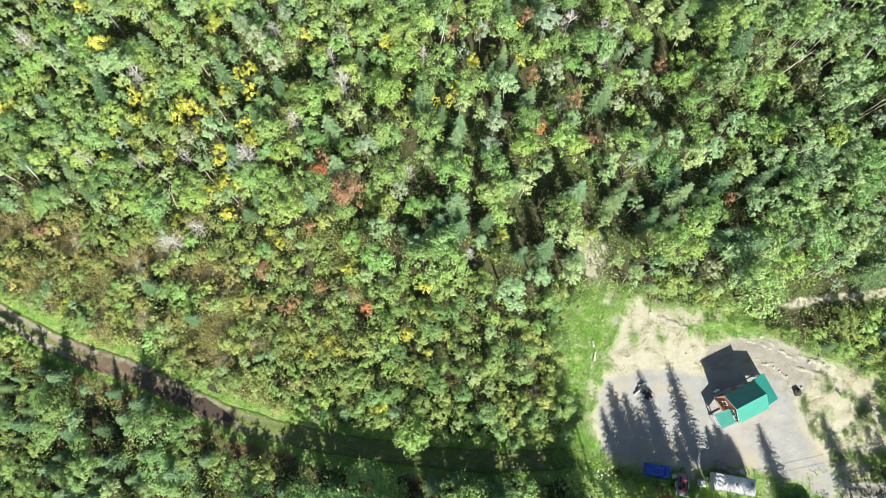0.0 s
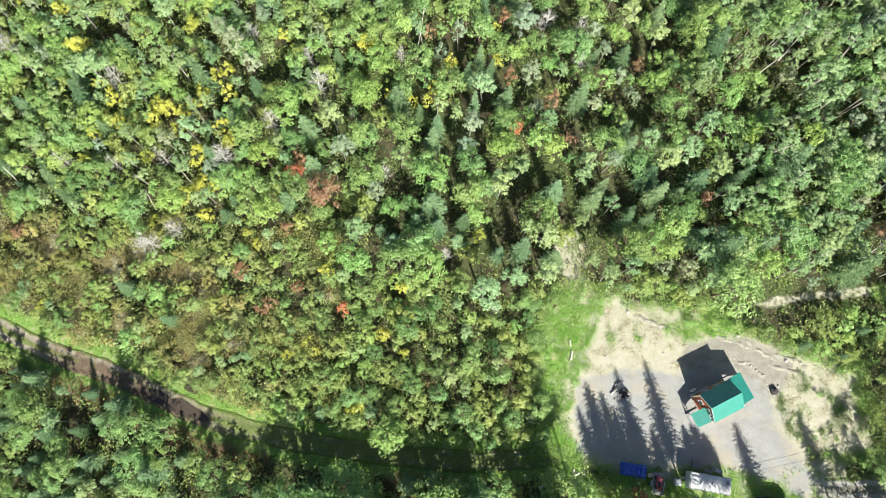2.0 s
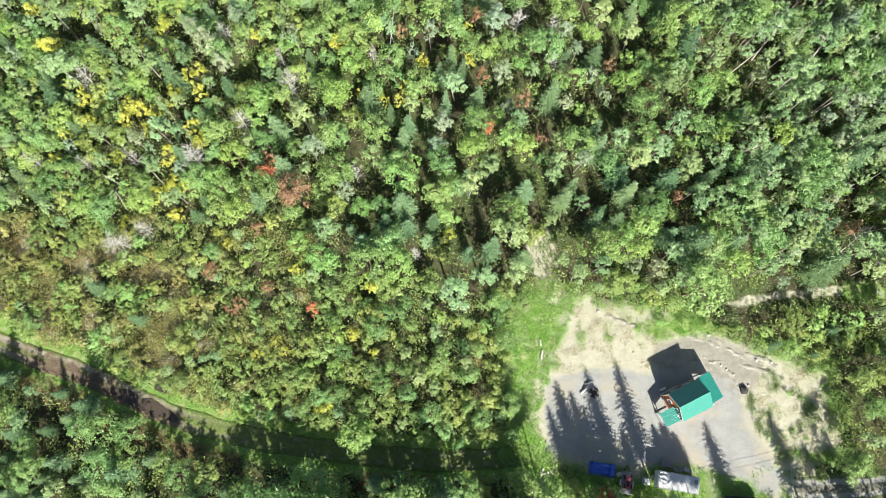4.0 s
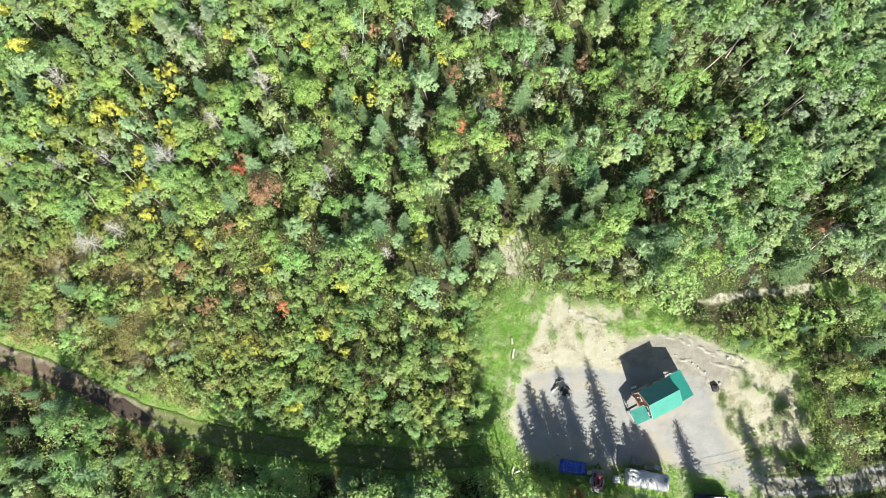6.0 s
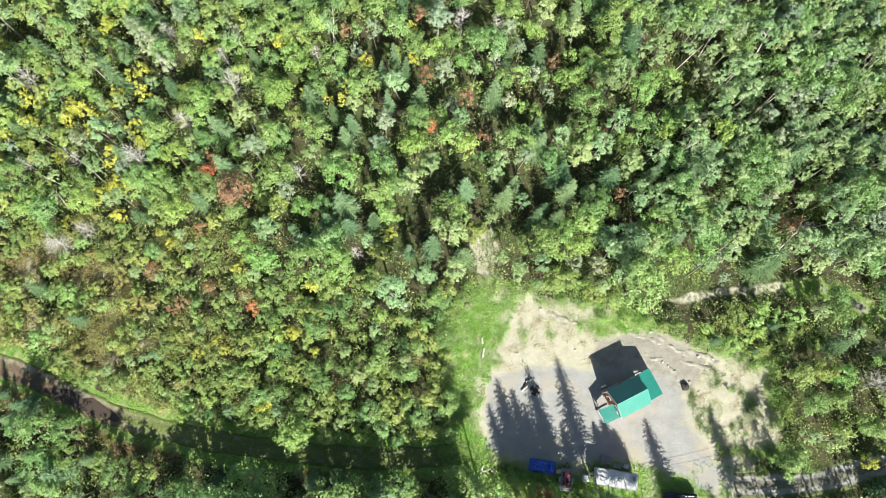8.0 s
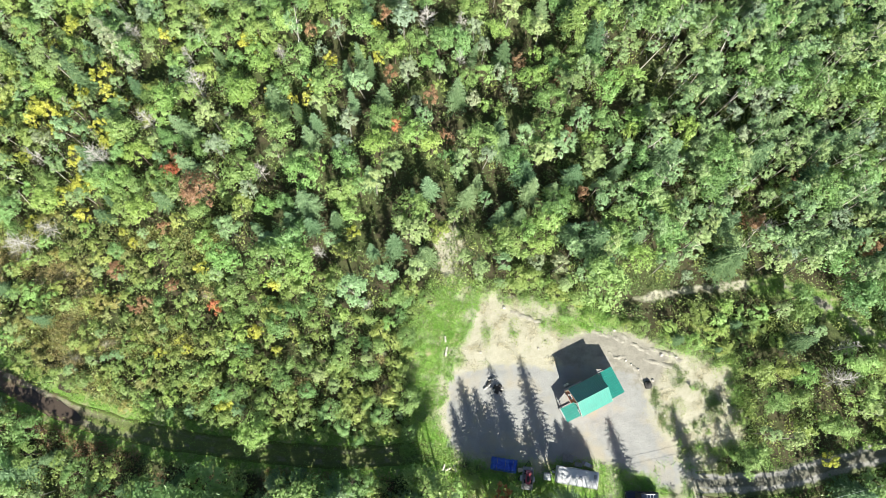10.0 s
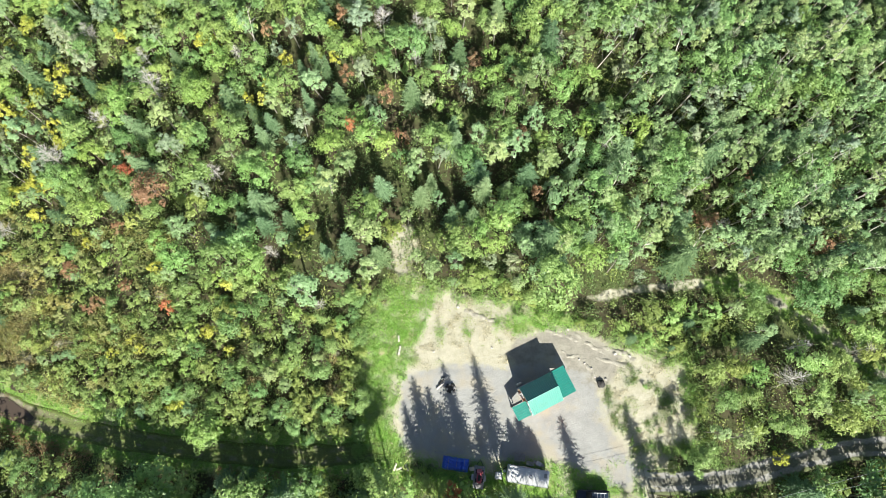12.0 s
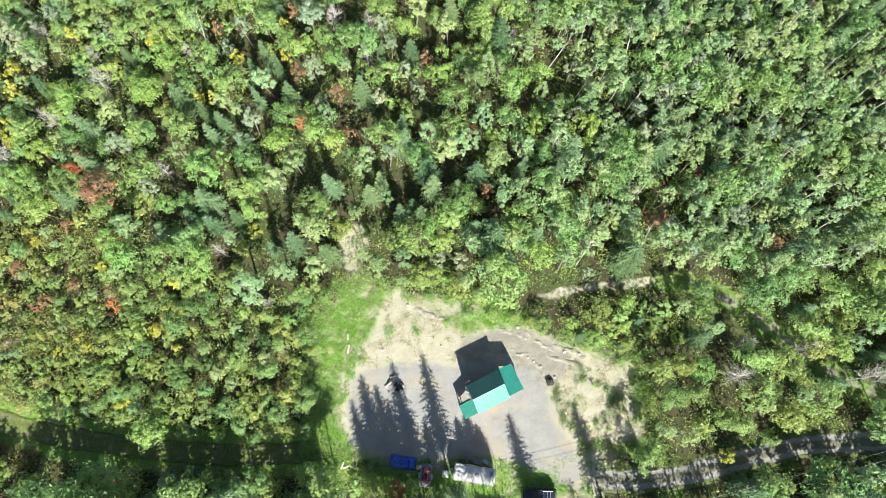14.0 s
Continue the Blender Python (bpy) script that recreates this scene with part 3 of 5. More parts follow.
for kind, protos in PROTO.items():
    for i, (h, crown, trunk) in enumerate(protos):
        cm = mesh_from("crown", crown[0], crown[1], [LEAF.get("spruce" if kind == "fir" else kind, DEADWOOD)], tint=np.zeros(len(crown[0])), lobe=crown[2])
        tm = mesh_from("trunk", *trunk, [BIRCH if kind == "birch" else DEADWOOD if kind == "dead" else ASPEN if kind == "poplar" else BARK], True)
        MASTERS[kind, i] = (cm, tm)


def plant(kind, leaf, i, x, y, h, wide, turn, tilt):
    """One tree of its own: root, crown and trunk."""
    label, name, cat = LABELS[kind, leaf]
    s = h / PROTO[kind][i][0]
    ob = root(name, Matrix.Translation((x, y, float(relief(x, y)))) @ Euler((tilt[0], tilt[1], turn)).to_matrix().to_4x4() @ Matrix.Diagonal((s * wide, s * wide, s, 1)), label, cat, cat + "s of the wood")
    cm, tm = MASTERS[kind, i]
    for nm, me in (("bough_tangle" if kind == "dead" else "crown", cm), ("trunk", tm)):
        c = new(nm, me)
        c.parent = ob
        if nm == "crown" and leaf != kind:
            c.material_slots[0].link = "OBJECT"
            c.material_slots[0].material = LEAF[leaf]


STUFF = {}


def add_to_wood(kind, leaf, i, x, y, h, wide, turn):
    """One more tree of the joined far woods."""
    s = h / PROTO[kind][i][0]
    R = spin(turn) * np.array([s * wide, s * wide, s])[None, :]
    base = np.array([x, y, float(relief(x, y))])
    crown = PROTO[kind][i][1]
    if y < -17 or y > 73 or x < -75 or x > 124:
        k = 2 if kind == "spruce" else 3
        crown = (crown[0].reshape(-1, 3, 3)[::k].reshape(-1, 3), tris(len(crown[1][::k])), crown[2].reshape(-1, 3)[::k].ravel())
    full = PROTO[kind][i][2]
    tall = PROTO[kind][i][0]
    top = full[0][42:48].mean(axis=0) * 0.94
    trunk = full if kind == "birch" else rod((0, 0, -0.3), top, 0.013 * tall, 0.003 * tall, 4)
    STUFF.setdefault((kind, leaf), []).append((crown, trunk, R, base, rng.random()))


def track_y(x):
    return float(np.interp(x, TRACK_L[:, 0], TRACK_L[:, 1]))


def height_at(x, y):
    """Height and make-up of the wood at a place: mean height, spacing, and shares of the kinds."""
    if x <= -52 and y < track_y(x):
        return 4.6, 1.8, (("alder", "alder", 0.5), ("maple", "maple", 0.2), ("spruce", "spruce", 0.3))
    if -52 < x < -36 and y < track_y(x):
        return 6.8, 2.4, (("spruce", "spruce", 0.4), ("maple", "maple", 0.4), ("poplar", "poplar", 0.2))
    if y < track_y(x) and x < 24 or y < -7.5:
        if -14 < x < 27 and y < -10.5:
            return 13.5, 2.7, (("spruce", "spruce", 0.6), ("maple", "maple", 0.25), ("poplar", "poplar", 0.15))
        if 18 < x < 62:
            return 7.0, 3.0, (("spruce", "spruce", 0.7), ("maple", "maple", 0.3))
        return (11.0 if x > 62 else 8.0), 2.6, (("spruce", "spruce", 0.35), ("alder", "alder", 0.25), ("maple", "maple", 0.25), ("poplar", "poplar", 0.15))
    if 50 < x < 76 and 8 < y < 19:
        return 4.2, 1.9, (("alder", "alder", 0.5), ("alder", "lime", 0.35), ("spruce", "spruce", 0.15))
    if x >= 62 and y < 19:
        return 9.2, 2.6, (("maple", "maple", 0.32), ("poplar", "poplar", 0.22), ("maple", "lime", 0.16), ("spruce", "spruce", 0.14), ("alder", "alder", 0.16))
    if x >= 47:
        return 11.0, 1.95, (("poplar", "poplar", 0.55), ("poplar", "pale", 0.045), ("spruce", "spruce", 0.14), ("birch", "poplar", 0.14), ("maple", "maple", 0.12))
    if x >= -5 and y >= 21:
        return 9.6, 2.8, (("spruce", "spruce", 0.26), ("maple", "maple", 0.37), ("poplar", "poplar", 0.19), ("poplar", "pale", 0.035), ("maple", "lime", 0.04), ("alder", "alder", 0.08))
    if y >= 30:
        return 6.8, 1.9, (("poplar", "poplar", 0.25), ("poplar", "pale", 0.03), ("maple", "lime", 0.05), ("alder", "alder", 0.22), ("spruce", "spruce", 0.13), ("maple", "maple", 0.19), ("alder", "yellow", 0.05), ("birch", "poplar", 0.04))
    if x >= -10:
        return 5.2, 1.9, (("alder", "alder", 0.55), ("maple", "maple", 0.28), ("poplar", "poplar", 0.1), ("alder", "lime", 0.04), ("alder", "yellow", 0.03))
    return 4.0, 1.65, (("alder", "alder", 0.57), ("alder", "lime", 0.08), ("alder", "olive", 0.14), ("poplar", "poplar", 0.12), ("maple", "maple", 0.06), ("alder", "yellow", 0.03))


# openings in the canopy where the shaded floor shows: x, y, radius
GAPS = [(-19.8, 54.4, 2.1), (-22.6, 48.9, 0.8), (-8.5, 47.8, 1.2), (-45.6, 59.7, 1.1), (30.1, 45.8, 2.2), (27.0, 64.1, 1.6), (38.3, 59.3, 1.6), (8.4, 54.1, 1.0), (13.4, 47.4, 0.9), (12.5, 40.2, 1.2), (22.7, 37.4, 2.2), (38.5, 45.2, 2.1), (20.2, 50.0, 1.2), (40.5, 48.3, 1.2), (48.0, 46.7, 1.9), (52.3, 46.2, 1.6), (43.0, 44.9, 1.2), (52.8, 41.4, 0.8), (59.3, 50.4, 0.8), (68.0, 45.8, 1.2)]
GAPS += [(88.5, 10.6, 1.8), (81.1, 7.3, 2.0), (82.7, 1.2, 1.0), (81.1, -4.1, 1.0), (84.3, 11.0, 1.5), (79.4, 3.2, 1.4), (98.4, -0.3, 1.5)]
GAPS += [(71.3, 57.7, 0.9), (60.6, 56.8, 1.0), (10.5, 35.9, 1.0), (8.7, 34.6, 1.0), (15.6, 28.7, 1.9), (11.4, 26.6, 1.1), (18.5, 34.4, 1.7), (18.2, 30.2, 1.5), (7.9, 32.3, 1.3), (32.1, 28.2, 1.5), (35.1, 34.7, 1.1), (12.1, 22.2, 1.3), (-7.6, 36.0, 0.9), (-13.6, 26.5, 1.0), (-7.8, 30.0, 0.8), (52.0, 33.8, 1.0), (25.7, 32.5, 1.2), (50.3, 45.9, 1.4), (27.9, 45.8, 1.4), (-3.0, 40.4, 0.8), (25.9, 55.2, 0.8)]
# trees that stand out: x, y, crown radius
POPLAR_SPOTS_N = [(-49.1, 61.4, 3.1), (-37.0, 62.6, 2.1), (-34.3, 53.7, 2.3), (-40.6, 41.9, 1.7), (36.8, 63.4, 2.1), (18.3, 37.2, 2.0), (28.2, 36.1, 1.5), (42.0, 60.3, 1.7), (45.9, 49.3, 2.5), (65.6, 56.5, 2.3), (44.2, 39.8, 2.4), (49.4, 37.5, 2.3), (-5.7, 27.2, 2.1), (22.2, 26.3, 2.2), (22.1, 20.5, 1.9), (13.0, 17.4, 2.8), (34.6, 22.0, 1.6), (45.6, 23.9, 1.9), (63.5, 24.8, 2.1), (47.0, 20.5, 1.8)]
POPLAR_SPOTS_W = [(-46.2, 52.2, 2.9), (-9.9, 44.9, 2.1), (-31.9, 42.9, 2.0), (13.4, 50.7, 2.0), (23.4, 44.9, 1.7), (29.3, 38.6, 1.6), (0.3, 38.9, 1.6), (55.9, 57.8, 2.4), (64.8, 50.6, 1.3), (66.0, 61.6, 2.5), (40.8, 38.9, 2.1), (64.1, 37.3, 2.0), (15.5, 34.0, 1.8), (27.5, 29.0, 1.4), (17.2, 20.2, 1.9), (31.2, 20.5, 1.7), (62.7, 32.3, 1.7), (56.2, 28.3, 1.7), (68.7, 24.8, 2.2), (75.0, 21.3, 2.1)]
YELLOW_SPOTS_N = [(-50.3, 57.3, 1.7), (-36.1, 58.4, 0.8), (-29.1, 53.0, 0.7), (-37.1, 47.5, 1.5), (-35.5, 46.9, 0.9), (-30.8, 49.5, 0.9), (-27.4, 44.1, 1.1), (-44.4, 48.4, 0.8), (-43.1, 44.7, 1.0), (-24.3, 48.5, 0.6), (-34.1, 43.8, 0.8), (8.1, 55.5, 1.0), (-1.3, 49.9, 0.7), (4.2, 48.9, 0.7), (15.6, 56.4, 0.7), (0.6, 19.2, 0.7), (-29.2, 30.4, 1.3), (-21.4, 25.7, 0.8), (-13.1, 11.1, 0.9), (-11.9, 9.5, 0.9), (-16.0, 9.1, 0.9), (1.0, 9.5, 1.0), (80.1, -6.7, 0.6), (-2.0, 12.0, 1.2)]
YELLOW_SPOTS_W = [(-33.1, 60.6, 1.4), (-27.3, 53.3, 1.1), (-26.6, 49.5, 1.2), (-37.6, 45.2, 0.9), (-32.4, 48.0, 1.2), (-33.1, 46.0, 0.8), (-46.8, 50.8, 0.8), (-47.0, 42.8, 1.0), (-38.6, 39.2, 1.1), (-18.7, 59.8, 1.0), (-47.7, 38.6, 0.5), (5.5, 51.1, 0.9), (1.8, 49.2, 0.7), (15.2, 61.3, 0.7), (12.2, 27.2, 0.9), (-36.5, 27.3, 0.8), (-23.0, 27.7, 0.8)]
MAPLE_SPOTS = [(-39.2, 58.6, 2.4), (-23.6, 55.8, 2.1), (-23.0, 42.9, 2.3), (-8.4, 58.9, 2.5), (-5.9, 61.9, 2.5), (-5.1, 41.8, 2.1), (-24.0, 39.6, 1.5), (0.7, 51.1, 1.8), (4.1, 52.4, 1.2), (6.7, 60.5, 1.3), (13.0, 60.9, 2.4), (22.0, 59.1, 1.7), (40.3, 62.4, 1.7), (27.7, 53.7, 1.3), (30.3, 52.3, 1.5), (36.6, 52.8, 1.3), (-5.9, 42.1, 2.2), (0.9, 42.6, 2.4), (26.3, 39.0, 1.2), (46.5, 59.4, 2.2), (47.1, 55.4, 2.1), (53.1, 62.0, 2.4), (50.6, 54.4, 1.8), (60.4, 47.9, 1.5), (55.5, 38.5, 2.0), (13.0, 33.8, 1.5), (23.1, 29.0, 1.3), (77.7, 33.7, 1.6), (50.1, 27.4, 1.5), (79.9, -1.3, 1.8), (82.3, -2.1, 1.8), (86.8, -4.6, 1.3)]
PALE_SPOTS = [(-25.9, 56.7, 2.1), (-28.4, 59.7, 1.6), (-23.1, 54.0, 1.6), (-35.4, 41.5, 1.5), (-8.4, 39.6, 1.9), (6.7, 57.0, 1.2), (20.5, 52.7, 1.9), (19.7, 61.6, 2.3), (31.5, 61.3, 1.4), (32.7, 57.2, 1.4), (34.8, 53.3, 1.2), (30.8, 48.4, 1.0), (36.9, 49.9, 1.3), (11.2, 44.0, 1.7), (10.0, 40.8, 1.7), (32.4, 38.4, 1.6), (61.5, 52.5, 1.6), (61.5, 45.1, 1.3), (-3.4, 32.9, 1.5), (39.6, 22.0, 1.2), (71.4, 45.8, 1.6), (62.1, 20.0, 1.0), (42.9, 21.4, 1.5)]
DEAD_SPOTS = [(-23.6, 60.2, 1.2), (-14.3, 55.8, 1.1), (-12.8, 50.5, 1.9), (-19.6, 44.8, 1.5), (-26.4, 38.4, 1.8), (-44.0, 51.7, 1.5), (-35.6, 38.6, 1.0), (-43.1, 38.0, 1.0), (0.2, 56.5, 1.0), (23.6, 62.2, 1.5), (29.3, 61.7, 1.2), (28.9, 55.7, 1.0), (-2.1, 36.5, 1.1), (52.1, 58.4, 1.1), (7.2, 23.8, 0.9), (14.7, 15.9, 0.8), (-33.3, 27.8, 1.3), (-36.7, 25.6, 2.0), (75.1, 27.8, 1.0), (-50, 38, 1.2), (94, 8, 1.2), (-62, 57, 1.4), (83.2, 3.7, 1.8), (85.0, 8.7, 1.2), (102.2, 3.6, 1.8)]
LIME_SPOTS_N = [(-17.3, 46.7, 2.7), (-20.2, 38.8, 2.0), (-4.9, 49.3, 2.4), (1.2, 62.5, 2.2), (-6.2, 49.0, 2.1), (18.3, 57.1, 1.8), (35.2, 60.8, 1.9), (32.8, 48.0, 1.2), (40.8, 56.3, 1.3), (20.0, 46.0, 1.4), (16.0, 40.1, 2.6), (31.7, 43.0, 1.0), (12.6, 36.2, 1.2), (52.1, 49.8, 2.3), (56.1, 45.0, 1.8), (62.0, 41.9, 2.7), (-19.4, 30.2, 2.3), (-6.3, 23.0, 2.4), (4.6, 22.1, 2.5), (38.2, 26.5, 1.7), (-0.4, 20.0, 1.1), (73.4, 34.1, 1.5), (59.2, 23.9, 1.9), (-4.7, 6.8, 1.5), (-8.4, 7.5, 1.5), (-7.1, -8.4, 2.9), (-1.2, -2.2, 2.5), (8.5, -2.4, 1.7), (-38.6, 11.2, 1.8), (-13.5, 2.8, 1.4)]
LIME_SPOTS_W = [(-11.6, 52.5, 1.8), (-23.2, 35.5, 1.6), (-3.5, 56.1, 2.1), (-1.6, 54.0, 1.8), (8.4, 63.6, 1.3), (23.7, 55.7, 1.5), (32.5, 52.3, 1.5), (40.1, 52.2, 1.8), (6.8, 38.5, 1.3), (21.6, 41.8, 2.3), (24.2, 40.7, 1.9), (4.5, 34.9, 2.7), (41.5, 52.4, 1.5), (56.1, 52.3, 2.1), (55.4, 42.7, 1.3), (48.6, 40.8, 1.5), (-1.1, 30.9, 1.6), (-11.0, 26.0, 1.7), (12.2, 30.0, 1.9), (40.2, 24.8, 1.9), (-36.3, 33.4, 1.2), (54.8, 22.2, 2.2), (51.9, 18.8, 1.2)]
SPRUCE_SPOTS = [(-13.7, 43.6, 1.9), (-12.5, 37.1, 1.9), (-30.6, 51.6, 1.9), (-49.0, 47.9, 1.9), (12.8, 55.3, 1.2), (10.8, 53.1, 1.2), (14.3, 54.1, 1.1), (16.5, 49.3, 1.6), (11.9, 48.1, 1.1), (30.7, 56.2, 0.9), (28.4, 48.9, 1.9), (5.2, 42.2, 1.5), (34.3, 42.8, 1.6), (34.8, 40.4, 1.7), (14.9, 35.2, 1.5), (52.8, 36.4, 1.2), (58.7, 35.9, 1.2), (5.9, 28.2, 1.5), (9.6, 28.5, 1.5), (24.0, 33.8, 1.7), (21.5, 32.5, 0.9), (18.5, 24.3, 1.7), (15.1, 24.0, 1.1), (29.6, 32.5, 1.5), (31.1, 34.5, 1.2), (34.1, 28.5, 1.4), (37.4, 28.5, 1.6), (39.2, 33.0, 1.8), (-39.6, 18.7, 1.3), (-32.9, 14.0, 1.0), (68.9, 33.7, 1.4)]
RED_SPOTS = [(-15.6, 36.6, 1.4), (18.5, 44.4, 1.0), (33.6, -10.9, 1.3), (-8.0, 15.8, 0.9)]
RUST_SPOTS = [(-14.7, 38.9, 1.3), (4.9, 61.0, 1.2), (17.8, 53.2, 1.0), (17.0, 63.7, 1.2), (24.2, 48.7, 1.3), (38.6, 55.3, 1.0), (26.4, 42.1, 1.2), (44.1, 51.4, 1.1), (45.5, 43.1, 0.6), (-11.0, 33.4, 2.6), (47.7, 33.2, 0.9), (73.4, 27.8, 1.4), (71.8, 29.2, 1.0), (80.6, 35.5, 0.9), (90.5, 24.0, 1.6)]
BIRCH_SPOTS = [(2.4, 58.0, 1.6), (4.2, 58.2, 0.9), (92.4, 37.8, 1.4), (99.6, 45.6, 1.4), (108.7, 45.1, 1.4), (93.7, 53.3, 1.4), (105.2, 54.7, 1.4), (98, 62, 1.4), (85.8, 36.9, 1.3), (84.8, 49.3, 1.3), (80.7, 59.7, 1.3), (71.3, 47.7, 1.3), (86.5, 51.5, 1.3), (66, 59, 1.2)]
OLIVE_SPOTS = [(25.2, 50.5, 1.3), (-14.6, 29.5, 1.5), (10.7, 23.9, 1.1), (-4.8, 17.5, 1.4), (46.1, 30.0, 1.5), (90.3, 6.1, 2.3), (92.8, 3.7, 1.5), (87.7, 2.1, 1.4), (88.8, -1.8, 2.4), (95.1, 7.7, 2.0), (71.7, 5.5, 2.0), (75.0, 6.3, 1.8), (76.2, 1.5, 1.8)]
# the row of tall spruces south of the yard, whose shadows cross it
ROW = [(32.3, -13.2, 14.5), (34.5, -13.3, 14), (37.2, -13.2, 14.5), (38.1, -14.2, 12.5), (41.8, -12.5, 14.5), (40.4, -14.6, 11.5), (33.3, -14.0, 12.5), (35.7, -13.9, 13), (46.3, -12.6, 9.4), (45.0, -12.3, 8.4), (47.9, -12.4, 8.0), (31.2, -13.6, 12.5), (54.0, -17.0, 13), (63.8, -14.9, 12.5)]

placed = []


def tilt():
    return (random.gauss(0, 0.035), random.gauss(0, 0.035))


def stand(rows, kind, leaf, fixed=0.0, first=0):
    """Trees at the given places, as tall as their kind and crown ask."""
    for k, (x, y, r) in enumerate(rows):
        low = x < -8 and y < 33 or y < 14 and x < 22
        knd = "alder" if kind in ("maple", "poplar") and (r < 1.35 or low and r < 2.2 and kind == "maple") else kind
        h = fixed or {"alder": 2.2 + 1.7 * r, "maple": 4.2 + 1.9 * r, "poplar": 6.2 + 1.7 * r, "spruce": 5.0 + 2.8 * r, "fir": 14.0, "birch": 13.0, "dead": 5.5 + 1.8 * r}[knd]
        if low:
            h *= 0.8
        elif knd == "alder":
            h += 2.5
        h *= random.uniform(0.92, 1.1)
        if (knd, leaf) not in LABELS:
            leaf = knd
        s = h / PROTO[knd][0][0]
        wide = r / s / {"alder": 1.35, "maple": 2.6, "poplar": 1.75, "spruce": 1.7, "fir": 2.1, "birch": 1.5, "dead": 1.9}[knd]
        lean = (random.gauss(0, 0.09), random.gauss(0, 0.09)) if kind == "birch" else tilt()
        plant(knd, leaf, (k + first) % len(PROTO[knd]), x, y, h, max(0.55, min(wide, 1.9)), random.uniform(0, 6.28), lean)
        placed.append((x, y, 1.75 * r if knd not in ("birch", "dead") else 1.6))


stand(YELLOW_SPOTS_N + YELLOW_SPOTS_W, "maple", "yellow")
stand(RED_SPOTS, "maple", "red")
stand(RUST_SPOTS, "maple", "rust")
stand(LIME_SPOTS_N + LIME_SPOTS_W, "maple", "lime")
stand(MAPLE_SPOTS, "maple", "maple")
stand(OLIVE_SPOTS, "maple", "alder")
stand(POPLAR_SPOTS_N + POPLAR_SPOTS_W, "poplar", "poplar")
stand(PALE_SPOTS, "poplar", "pale")
stand(DEAD_SPOTS, "dead", "dead")
stand(SPRUCE_SPOTS, "spruce", "spruce")
stand(BIRCH_SPOTS, "birch", "poplar")
for k, (x, y, h) in enumerate(ROW):
    stand([(x, y, h * 0.155)], "fir", "spruce", h, 3 if h < 10 else k % 3)


